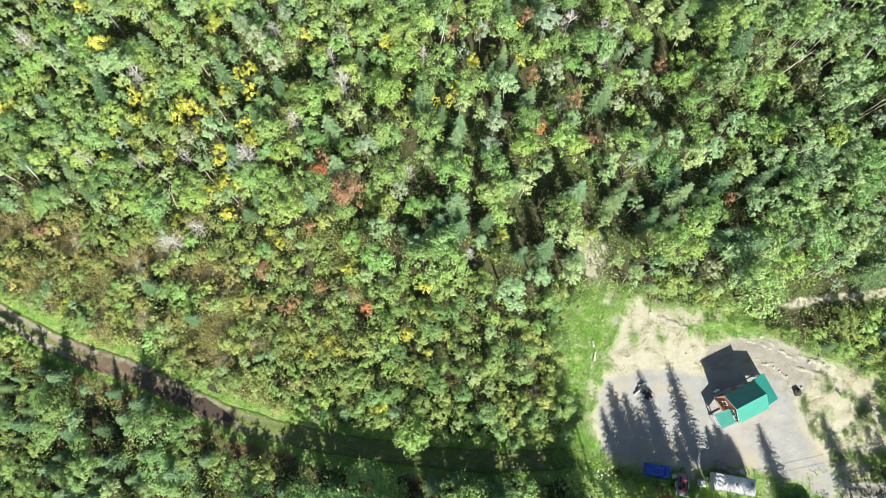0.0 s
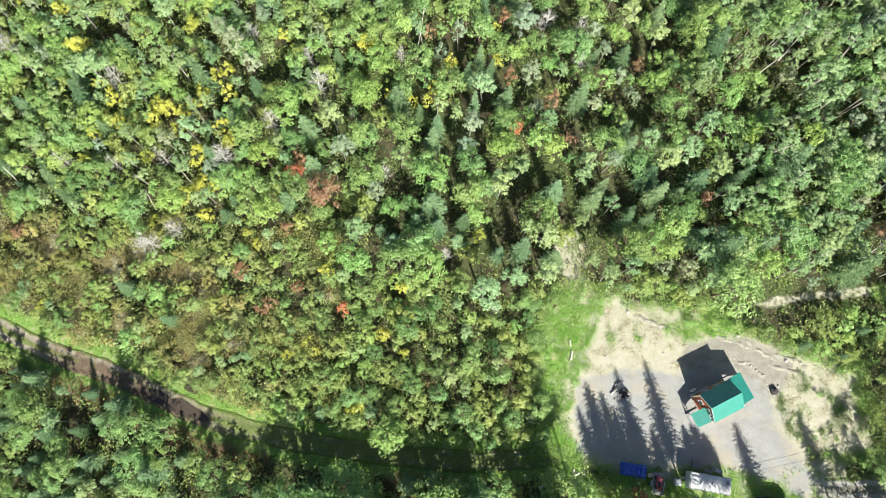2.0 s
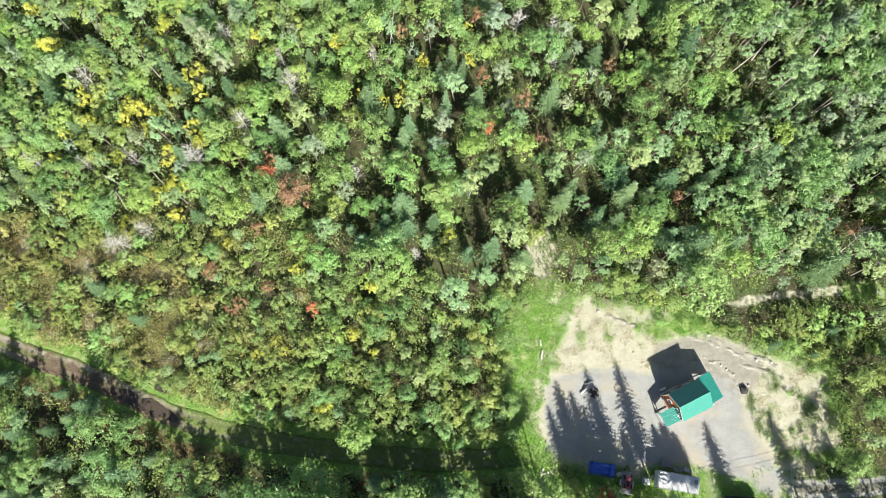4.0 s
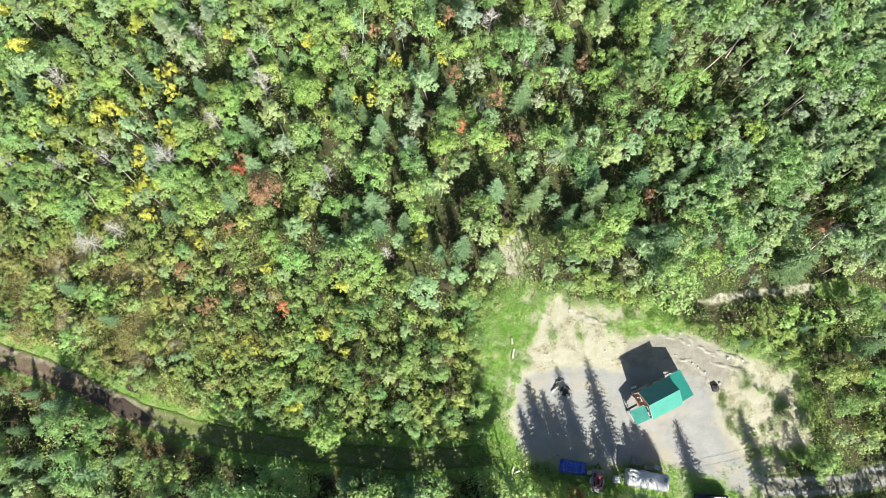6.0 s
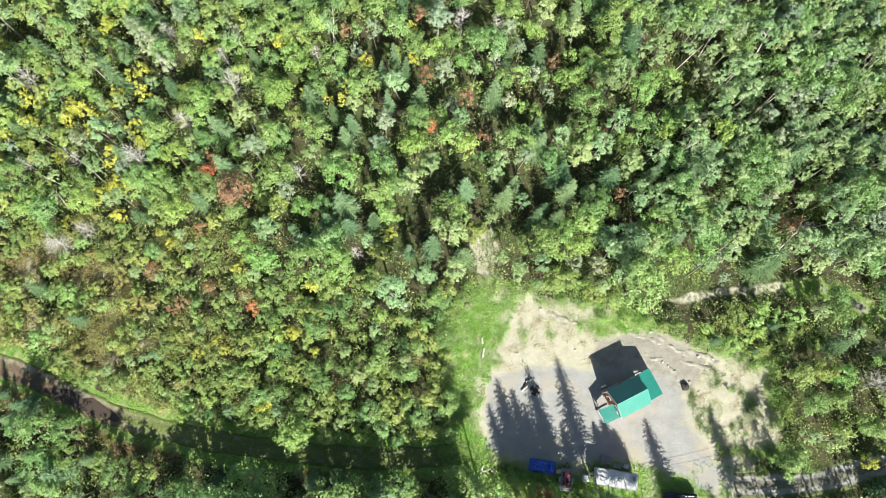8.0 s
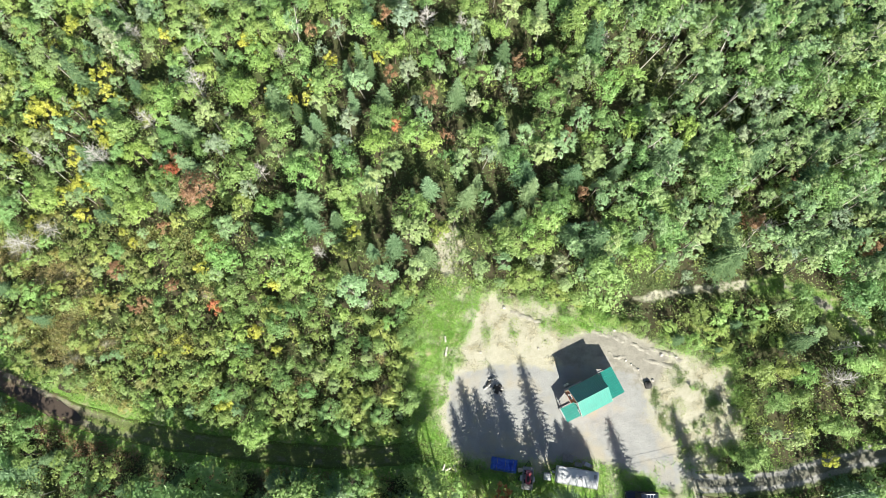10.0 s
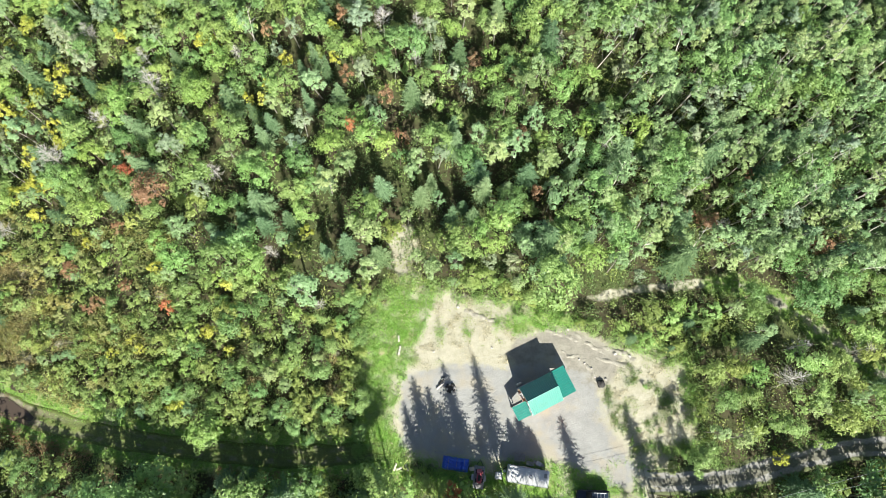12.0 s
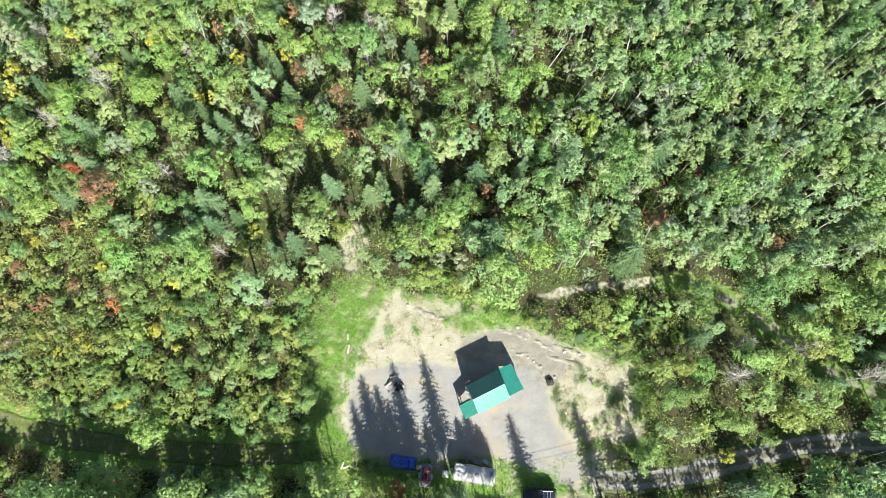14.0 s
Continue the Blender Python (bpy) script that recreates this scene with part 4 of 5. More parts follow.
def build_woods():
    """Fill the woods: trees of their own where the camera passes, the rest joined."""
    cell, grid = 4.0, {}
    CLEAR = [(a, b, c + 1.1) for a, b, c in GAPS] + WEEDY
    for a, b, g in placed:
        grid.setdefault((int(a // cell), int(b // cell)), []).append((a, b, g))
    spots = []
    for _ in range(46000):
        x, y = random.uniform(-86, 134), random.uniform(-36, 84)
        h, gap, shares = height_at(x, y)
        if y < -16 or y > 73 or x < -76 or x > 125:
            gap *= 1.35
        gap *= random.uniform(0.8, 1.2)
        ci, cj = int(x // cell), int(y // cell)
        if any((x - a) ** 2 + (y - b) ** 2 < (0.5 * (gap + g)) ** 2 for i in (-1, 0, 1) for j in (-1, 0, 1) for a, b, g in grid.get((ci + i, cj + j), ())):
            continue
        if any((x - a) ** 2 + (y - b) ** 2 < c * c for a, b, c in CLEAR):
            continue
        grid.setdefault((ci, cj), []).append((x, y, gap))
        spots.append((x, y, h, shares))
    xs, ys = np.array([s[0] for s in spots]), np.array([s[1] for s in spots])
    ok = ~inside(CLEARING, xs, ys) & (near(TRACK_L, xs, ys) > 2.6) & (near(TRACK_R, xs, ys) > 3.0) & (near(TRAIL, xs, ys) > np.where(xs < 78, 2.7, 1.6))
    bank = np.interp(xs, TRACK_L[:, 0], TRACK_L[:, 1])
    ok &= ~((xs > -31) & (xs < -6) & (ys < bank) & (ys > bank - 4.8))
    ok &= ~((xs > 26) & (xs < 62) & (ys < -8) & (ys > -17.5)) & ~inside(SAND[2], xs, ys)
    counts = {}
    order = sorted(np.flatnonzero(ok), key=lambda i: abs(xs[i] - 20) / 1.9 + abs(ys[i] - 24))
    for i in order:
        x, y, h, shares = spots[i]
        pick = random.random()
        for kind, leaf, share in shares:
            pick -= share
            if pick <= 0:
                break
        if kind == "alder" and x < -8 and y < 30 and y > track_y(x):
            p = noise.noise((x * 0.1, y * 0.1, 4.0)) + 0.4 * noise.noise((x * 0.3, y * 0.3, 9.0))
            leaf = ("rust" if random.random() < 0.12 else "olive") if p > 0.12 and random.random() < 0.7 else "alder" if leaf == "olive" and random.random() < 0.5 else leaf
        hh = h * (random.uniform(0.72, 1.2) if -5 < x < 47 else random.uniform(0.82, 1.14))
        if -5 < x < 47 and y > 21:
            hh *= 0.88
        hh = {"alder": min(hh * 0.8, 5.2), "spruce": hh * random.uniform(0.75, 1.1), "birch": hh * 1.08, "poplar": hh * 1.0}.get(kind, hh * 0.95)
        wide = random.uniform(0.85, 1.2) * {"poplar": 1.0 + max(0, 9 - hh) * 0.1, "maple": 1.0, "alder": 1.15, "spruce": 1.1}.get(kind, 1.0)
        n = counts.get(kind, 0)
        v = random.randrange(len(PROTO[kind]))
        if n < 270 and -14 < y < 72 and -72 < x < 122:
            counts[kind] = n + 1
            plant(kind, leaf, v, x, y, hh, wide, random.uniform(0, 6.28), (random.gauss(0, 0.09), random.gauss(0, 0.09)) if kind == "birch" else tilt())
        else:
            add_to_wood(kind, leaf, v, x, y, hh, wide, random.uniform(0, 6.28))
    for (kind, leaf), items in STUFF.items():
        CV, CF, T, K, TV, TF, ck, tk = [], [], [], [], [], [], 0, 0
        for (cv, cf, lobe), (tv, tf), R, base, tint in items:
            K.append(lobe)
            CV.append(cv @ R.T + base)
            CF.append(cf + ck)
            T.append(np.full(len(cv), tint))
            ck += len(cv)
            TV.append(tv @ R.T + base)
            TF.append(tf + tk)
            tk += len(tv)
        name = LABELS[kind, leaf][1]
        ob = new(name + "_woods", mesh_from("crowns", np.vstack(CV), np.vstack(CF), [LEAF[leaf]], tint=np.concatenate(T), lobe=np.concatenate(K)))
        tagged(ob, "dense stand of " + LABELS[kind, leaf][0], "woods", kind="stuff")
        tr = new("trunks", mesh_from("trunks", np.vstack(TV), np.vstack(TF), [BIRCH if kind == "birch" else ASPEN if kind == "poplar" else BARK], True))
        tr.parent = ob
    print("trees", counts, {k: len(v) for k, v in STUFF.items()})


build_woods()


def scatter(name, leaf, spots, per, size, spread, tall, label, flat=0.6):
    """Low plants as one object: small clumps of leaves at the spots."""
    n = len(spots)
    r = np.repeat(spots, per, axis=0)
    k = len(r)
    off = rng.normal(0, spread, (k, 2))
    z = np.abs(rng.normal(0.4, 0.35, k)) * tall
    P = np.column_stack([r[:, 0] + off[:, 0], r[:, 1] + off[:, 1], relief(r[:, 0], r[:, 1]) + z])
    N = np.tile([0, 0, 1.0], (k, 1))
    tint = np.repeat(np.repeat(rng.random(n), per), 3)
    ob = new(name, mesh_from(name, leaves(P, N, size, rng, flat), tris(k), [LEAF[leaf]], tint=tint, lobe=np.repeat(rng.random(k), 3)))
    return tagged(ob, label, "plants", kind="stuff")


def spots_in(count, x0, y0, x1, y1):
    return np.column_stack([rng.uniform(x0, x1, count), rng.uniform(y0, y1, count)])


# undergrowth in the woods
s = spots_in(6500, -76, -16, 124, 74)
x, y = s.T
keep = ~inside(CLEARING, x, y) & (near(TRACK_L, x, y) > 2.2) & (near(TRACK_R, x, y) > 2.6) & (near(TRAIL, x, y) > 1.2)
for a, b, c in GAPS:
    keep &= (np.hypot(x - a, y - b) > c) | (rng.random(len(x)) < 0.6)
scatter("undergrowth", "brush", s[keep], 20, 0.16, 0.5, 0.9, "low green undergrowth of ferns and brambles")
s = spots_in(4600, -76, -16, 124, 74)
x, y = s.T
keep = ~inside(CLEARING, x, y) & (near(TRACK_L, x, y) > 2.8) & (near(TRACK_R, x, y) > 3.2) & (near(TRAIL, x, y) > 1.8) & ~((x > 26) & (x < 62) & (y < -8))
for a, b, c in GAPS:
    keep &= np.hypot(x - a, y - b) > c + 0.5
keep &= ~((x > -5) & (x < 47) & (y > 22)) | (rng.random(len(x)) < 0.3)
for a, b, c in WEEDY:
    keep &= np.hypot(x - a, y - b) > c
scatter("saplings", "alder", s[keep], 36, 0.18, 0.55, 3.4, "dense leafy saplings filling the wood below the crowns")


# tall golden weeds in the open patches of the thicket
s = np.vstack([np.column_stack([a + c * 1.25 * np.sqrt(q) * np.cos(th), b + c * 1.25 * np.sqrt(q) * np.sin(th)])
               for a, b, c in WEEDY for q, th in [(rng.random(int(26 * c * c)), rng.uniform(0, 6.28, int(26 * c * c)))]])
s = s[(near(TRACK_L, *s.T) > 2.0)]
scatter("golden_weeds", "ochre", s, 20, 0.1, 0.22, 1.5, "tall golden-brown weeds and bracken in the thicket", 0.9)

# grass, dry grass and weeds in and round the clearing and along the tracks
s = spots_in(12000, 18, -16, 72, 30)
x, y = s.T
in_grass = np.maximum.reduce([soft(g, x, y, 1.2) for g in GRASS])
ragged = np.array([noise.noise((a * 0.45, b * 0.45, 7.0)) for a, b in s])
on_pad = soft(GRAVEL, x, y, 1.0) + soft(SOIL, x, y, 0.8)
keep = (in_grass + 0.8 * ragged > 0.5) & (on_pad < 0.45)
scatter("meadow_grass", "grass", s[keep], 26, 0.09, 0.3, 0.35, "bright green grass and weeds in the clearing", 0.9)
in_sand = np.maximum.reduce([soft(g, x, y, 1.5) for g in SAND])
keep = (in_sand > 0.05) & (ragged > 0.17) & (on_pad < 0.25)
scatter("sand_weeds", "alder", s[keep], 10, 0.09, 0.28, 0.3, "scattered low weeds growing on the sand", 0.8)
keep = ((in_sand > 0.0) | (in_grass > 0.3)) & (ragged < -0.16) & (on_pad < 0.35)
scatter("dry_grass", "straw", s[keep], 10, 0.1, 0.3, 0.2, "bleached dry grass tufts on sandy soil", 0.9)
weedy = np.array([noise.noise((a * 0.28, b * 0.28, 3.0)) for a, b in s])
keep = (x > 57) & (x < 71) & (y > -8) & (y < 10) & (on_pad < 0.3) & (weedy + 0.5 * ragged > 0.12)
scatter("tall_weeds", "brush", s[keep], 22, 0.1, 0.3, 0.5, "dark green weed clumps spreading over the sand", 0.8)
rim_d = near(np.vstack([CLEARING, CLEARING[:1]]), x, y)
keep = (rim_d < 1.7) & (ragged > -0.25) & (on_pad < 0.3) & (y > -7)
scatter("clearing_edge_weeds", "lime", s[keep], 26, 0.1, 0.35, 0.7, "knee-high fresh green weeds round the clearing", 0.8)
s = spots_in(30000, -80, -14, 124, 30)
x, y = s.T
d, e, f = near(TRACK_L, x, y), near(TRACK_R, x, y), near(TRAIL, x, y)
keep = ((d > 1.1) & (d < 2.9)) | ((d < 0.3) & (x > -26)) | ((e > 1.7) & (e < 3.0))
scatter("verge_grass", "grass", s[keep & (rng.random(len(x)) < 0.8)], 14, 0.09, 0.25, 0.25, "green verge grass along the tracks", 0.9)
patch_t = np.array([noise.noise((p * 0.5, q * 0.5, 21.0)) for p, q in s])
keep = ((f > 0.7) | (patch_t > 0.1)) & (f < 2.2) & ~inside(CLEARING, x, y)
scatter("trail_grass", "brush", s[keep], 8, 0.11, 0.25, 0.25, "low grass on the overgrown trail", 0.9)
south = (d > 2.2) & (d < 5.5) & (y < np.interp(x, TRACK_L[:, 0], TRACK_L[:, 1])) & (x < 18)
patch = np.array([noise.noise((a * 0.12, b * 0.12, 11.0)) for a, b in s])
scatter("brown_bracken", "rust", s[south & (patch > -0.05)], 22, 0.1, 0.3, 0.5, "russet bracken and dead weeds beside the track", 0.8)
scatter("olive_thicket", "olive", s[(x < -8) & (d > 3) & (patch > 0.12) & (y > np.interp(x, TRACK_L[:, 0], TRACK_L[:, 1])) & (y < 28)], 30, 0.12, 0.4, 2.6, "browning thicket of tall weeds", 0.8)


# ---- the cabin ----
def build_cabin():
    cab = root("cabin", pose(46.85, 2.45, 0.03, 0, 0, 25.5), "small red-brown cabin with a teal metal roof and two lean-tos", "cabin")
    X0, X1, Y, EAVE, RIDGE = -2.45, 2.4, 1.9, 4.2, 5.6
    part("foundation", box(X0 - 0.06, -Y - 0.06, -0.1, X1 + 0.06, Y + 0.06, 0.3), M_CONC, cab, "pale concrete base")
    # walls: a core with the gables
    bm = bmesh.new()
    top = RIDGE - 0.12
    prof = [(-Y, 0.3), (Y, 0.3), (Y, EAVE - 0.05), (0, top), (-Y, EAVE - 0.05)]
    a = [bm.verts.new((X0 + 0.06, y, z)) for y, z in prof]
    b = [bm.verts.new((X1 - 0.06, y, z)) for y, z in prof]
    bm.faces.new(a[::-1])
    bm.faces.new(b)
    for i in range(5):
        bm.faces.new((a[i], a[(i + 1) % 5], b[(i + 1) % 5], b[i]))
    wall = part("walls", bm, M_LOG, cab)
    H = 0.22
    cache = {}

    def plank(size, at):
        key = tuple(round(v, 3) for v in size)
        if key not in cache:
            bm = box(-size[0] / 2, -size[1] / 2, -size[2] / 2, size[0] / 2, size[1] / 2, size[2] / 2, 0.018)
            cache[key] = bpy.data.meshes.new("plank")
            bm.to_mesh(cache[key])
            bm.free()
            cache[key].materials.append(M_LOG)
        ob = new("plank", cache[key])
        ob.location = at
        ob.parent = wall
    z = 0.3 + H / 2
    while z < top - 0.1:
        if z < EAVE - 0.1:
            for sgn in (-1, 1):
                plank((X1 - X0, 0.07, H - 0.012), ((X0 + X1) / 2, sgn * (Y - 0.01), z))
            w = 2 * Y - 0.1
        else:
            w = 2 * Y * (top - z - H / 2) / (top - EAVE)
        if w > 0.3:
            for xx in (X0 + 0.03, X1 - 0.03):
                plank((0.07, w, H - 0.012), (xx, 0, z))
        z += H
    for sx in (X0 - 0.02, X1 + 0.02):
        for sy in (-Y - 0.02, Y + 0.02):
            part("corner_board", box(sx - 0.09, sy - 0.09, 0.3, sx + 0.09, sy + 0.09, EAVE - 0.05, 0.01), M_TRIM, cab)

    def window(name, face, c, z0, w, h, cols):
        """face 'x': on the gable end; 'y': on a long wall."""
        win = new(name)
        win.parent = cab
        out = X0 - 0.03 if face == "x" else (Y + 0.05 if face == "y" else -Y - 0.05)
        d = -1 if face in "xf" else 1

        def slab(nm, u0, v0, u1, v1, t0, t1, mat, label=""):
            lo, hi = sorted((out + d * t0, out + d * t1))
            bm = box(lo, u0, v0, hi, u1, v1, 0.006) if face == "x" else box(u0, lo, v0, u1, hi, v1, 0.006)
            part(nm, bm, mat, win, label)
        slab("frame", c - w / 2, z0, c - w / 2 + 0.09, z0 + h, 0, 0.07, M_WHITE)
        slab("frame", c + w / 2 - 0.09, z0, c + w / 2, z0 + h, 0, 0.07, M_WHITE)
        slab("frame", c - w / 2, z0 + h, c + w / 2, z0 + h + 0.09, 0, 0.07, M_WHITE)
        slab("sill", c - w / 2 - 0.05, z0 - 0.08, c + w / 2 + 0.05, z0, 0, 0.12, M_WHITE)
        for k in range(cols):
            u0 = c - w / 2 + 0.09 + (w - 0.18) * k / cols
            u1 = c - w / 2 + 0.09 + (w - 0.18) * (k + 1) / cols
            slab("pane", u0 + 0.02, z0, u1 - 0.02, z0 + h, 0.01, 0.04, M_GLASS)
        for k in range(1, cols):
            u = c - w / 2 + 0.09 + (w - 0.18) * k / cols
            slab("mullion", u - 0.02, z0, u + 0.02, z0 + h, 0, 0.06, M_WHITE)
    window("window", "x", 0.95, 2.2, 0.75, 0.95, 1)
    window("window", "x", -0.55, 2.9, 0.95, 1.15, 2)
    window("window", "x", -1.35, 0.9 + 2.3, 0.5, 0.8, 1)
    window("window", "y", -0.9, 1.4, 0.8, 1.0, 2)
    window("window", "y", 1.2, 1.4, 0.8, 1.0, 2)
    window("window", "f", 0.2, 1.4, 1.2, 1.0, 2)
    door = new("door")
    door.parent = cab
    part("leaf", box(-1.75, -Y - 0.12, 0.3, -0.85, -Y - 0.05, 2.35, 0.01), M_WHITE, door)
    part("knob", tube((-0.95, -Y - 0.12, 1.3), (-0.95, -Y - 0.2, 1.3), 0.03), M_STEEL, door)

    def roof(name, p00, p10, p01, p11, n):
        """A ribbed metal roof: n panels side by side; p0* the upper edge, p1* the lower."""
        rf = new(name)
        rf.parent = cab
        p00, p10, p01, p11 = map(Vector, (p00, p10, p01, p11))
        nrm = (p01 - p00).cross(p10 - p00).normalized()
        if nrm.z < 0:
            nrm = -nrm
        down, along = (p10 - p00), (p01 - p00) / n
        wide = along.length
        ax = along.normalized()
        # one panel, with a rib along each side
        me = bpy.data.meshes.new("panel")
        pr = [(0, 0), (0.015, 0.03), (0.04, 0.03), (0.055, 0.008), (wide * 0.5, 0.008), (wide - 0.004, 0.008), (wide - 0.004, -0.02), (0, -0.02)]
        bm = bmesh.new()
        A = [bm.verts.new(ax * u + nrm * v) for u, v in pr]
        B = [bm.verts.new(ax * u + nrm * v + down) for u, v in pr]
        bm.faces.new(A)
        bm.faces.new(B[::-1])
        for i in range(len(pr)):
            j = (i + 1) % len(pr)
            bm.faces.new((A[j], A[i], B[i], B[j]))
        bmesh.ops.recalc_face_normals(bm, faces=bm.faces[:])
        bm.to_mesh(me)
        bm.free()
        me.materials.append(M_ROOF)
        for k in range(n):
            ob = new("panel", me)
            ob.location = p00 + along * k
            ob.parent = rf
    E0, E1 = X0 - 0.15, X1 + 0.02
    drop = (RIDGE - EAVE) / Y
    lo = EAVE - drop * 0.27
    roof("roof_front", (E0, 0, RIDGE), (E0, -Y - 0.27, lo), (E1, 0, RIDGE), (E1, -Y - 0.27, lo), 16)
    roof("roof_back", (E0, 0, RIDGE), (E0, Y + 0.27, lo), (E1, 0, RIDGE), (E1, Y + 0.27, lo), 16)
    part("ridge_cap", join(tube((E0, 0, RIDGE + 0.03), (E1, 0, RIDGE + 0.03), 0.07, None, 6)), M_ROOF, cab)
    for sgn in (-1, 1):
        bm = bmesh.new()
        q = [(0, RIDGE - 0.22), (0, RIDGE - 0.03), (sgn * (Y + 0.27), lo - 0.03), (sgn * (Y + 0.27), lo - 0.22)]
        a = [bm.verts.new((E0 - 0.03, y, z)) for y, z in q]
        b = [bm.verts.new((E0 + 0.02, y, z)) for y, z in q]
        bm.faces.new(a)
        bm.faces.new(b[::-1])
        for i in range(4):
            bm.faces.new((a[i], a[(i + 1) % 4], b[(i + 1) % 4], b[i]))
        bmesh.ops.recalc_face_normals(bm, faces=bm.faces[:])
        part("barge_board", bm, M_WHITE, cab, "white painted barge board")
    # lean-to at one end, on posts
    roof("lean_to_roof", (X1, Y + 0.28, 3.5), (4.95, Y + 0.28, 2.65), (X1, -Y - 0.02, 3.5), (4.95, -Y - 0.02, 2.65), 11)
    for yy in (-Y + 0.1, 0.1, Y + 0.12):
        part("post", box(4.7, yy - 0.07, -0.05, 4.84, yy + 0.07, 2.66, 0.01), M_TRIM, cab)
    part("beam", box(4.68, -Y, 2.5, 4.86, Y + 0.2, 2.655, 0.01), M_TRIM, cab)
    part("lean_to_floor", box(X1 + 0.05, -Y, -0.08, 4.85, Y + 0.2, 0.12, 0.01), M_GREY, cab)
    # entry porch at the other end
    roof("porch_roof", (X0 - 0.04, 0.12, 3.05), (-4.6, 0.12, 2.4), (X0 - 0.04, -2.02, 3.05), (-4.6, -2.02, 2.4), 6)
    for yy in (-1.9, 0.0):
        part("post", box(-4.46, yy - 0.06, -0.05, -4.34, yy + 0.06, 2.42, 0.01), M_WHITE, cab)
    part("porch_rail", box(-4.45, -1.9, 0.95, -4.37, 0.0, 1.05, 0.01), M_WHITE, cab)
    part("porch_wall", box(-4.44, -1.9, 0.1, -4.38, 0.0, 0.95), M_WHITE, cab)
    part("porch_floor", box(-4.5, -2.0, -0.08, X0 - 0.05, 0.1, 0.2, 0.01), M_GREY, cab)
    part("deck", box(X0, Y + 0.06, -0.08, 0.5, Y + 0.28, 0.26, 0.01), M_WHITE, cab, "pale sill boards at the foot of the wall")


build_cabin()


def build_heat_pump():
    hp = root("gas_bottles", pose(44.1, 4.05, 0.0, 0, 0, 25.5), "pair of white gas bottles standing behind the cabin", "gas bottle")
    for k in (-0.2, 0.2):
        b = part("bottle", join(tube((k, 0, 0.0), (k, 0, 1.0), 0.17, 0.17, 14), tube((k, 0, 1.0), (k, 0, 1.15), 0.17, 0.08, 14)), M_WHITE, hp)
        part("valve", tube((k, 0, 1.15), (k, 0, 1.3), 0.05, 0.05, 8), M_BLACK, b)


build_heat_pump()


# ---- vehicles ----
def wheel(parent, x, y, r, w):
    wh = new("wheel")
    wh.parent = parent
    s = 1 if y > 0 else -1
    part("tyre", tube((x, y - w / 2, r), (x, y + w / 2, r), r, None, 20), M_BLACK, wh)
    part("rim", tube((x, y + s * w * 0.48, r), (x, y + s * (w * 0.5 + 0.02), r), r * 0.6, None, 16), M_STEEL, wh)


def hull(sections):
    """A body from rectangular cross-sections (x, half width, z low, z high), slightly crowned."""
    bm = bmesh.new()
    rings = []
    for x, w, z0, z1 in sections:
        c = min(0.12, (z1 - z0) * 0.3)
        ring = [(w, z0), (w, z1 - c), (w * 0.9, z1 - 0.02), (0, z1), (-w * 0.9, z1 - 0.02), (-w, z1 - c), (-w, z0)]
        rings.append([bm.verts.new((x, y, z)) for y, z in ring])
    for a, b in zip(rings, rings[1:]):
        for i in range(7):
            bm.faces.new((a[i], a[(i + 1) % 7], b[(i + 1) % 7], b[i]))
    bm.faces.new(rings[0][::-1])
    bm.faces.new(rings[-1])
    bmesh.ops.recalc_face_normals(bm, faces=bm.faces[:])
    return bm


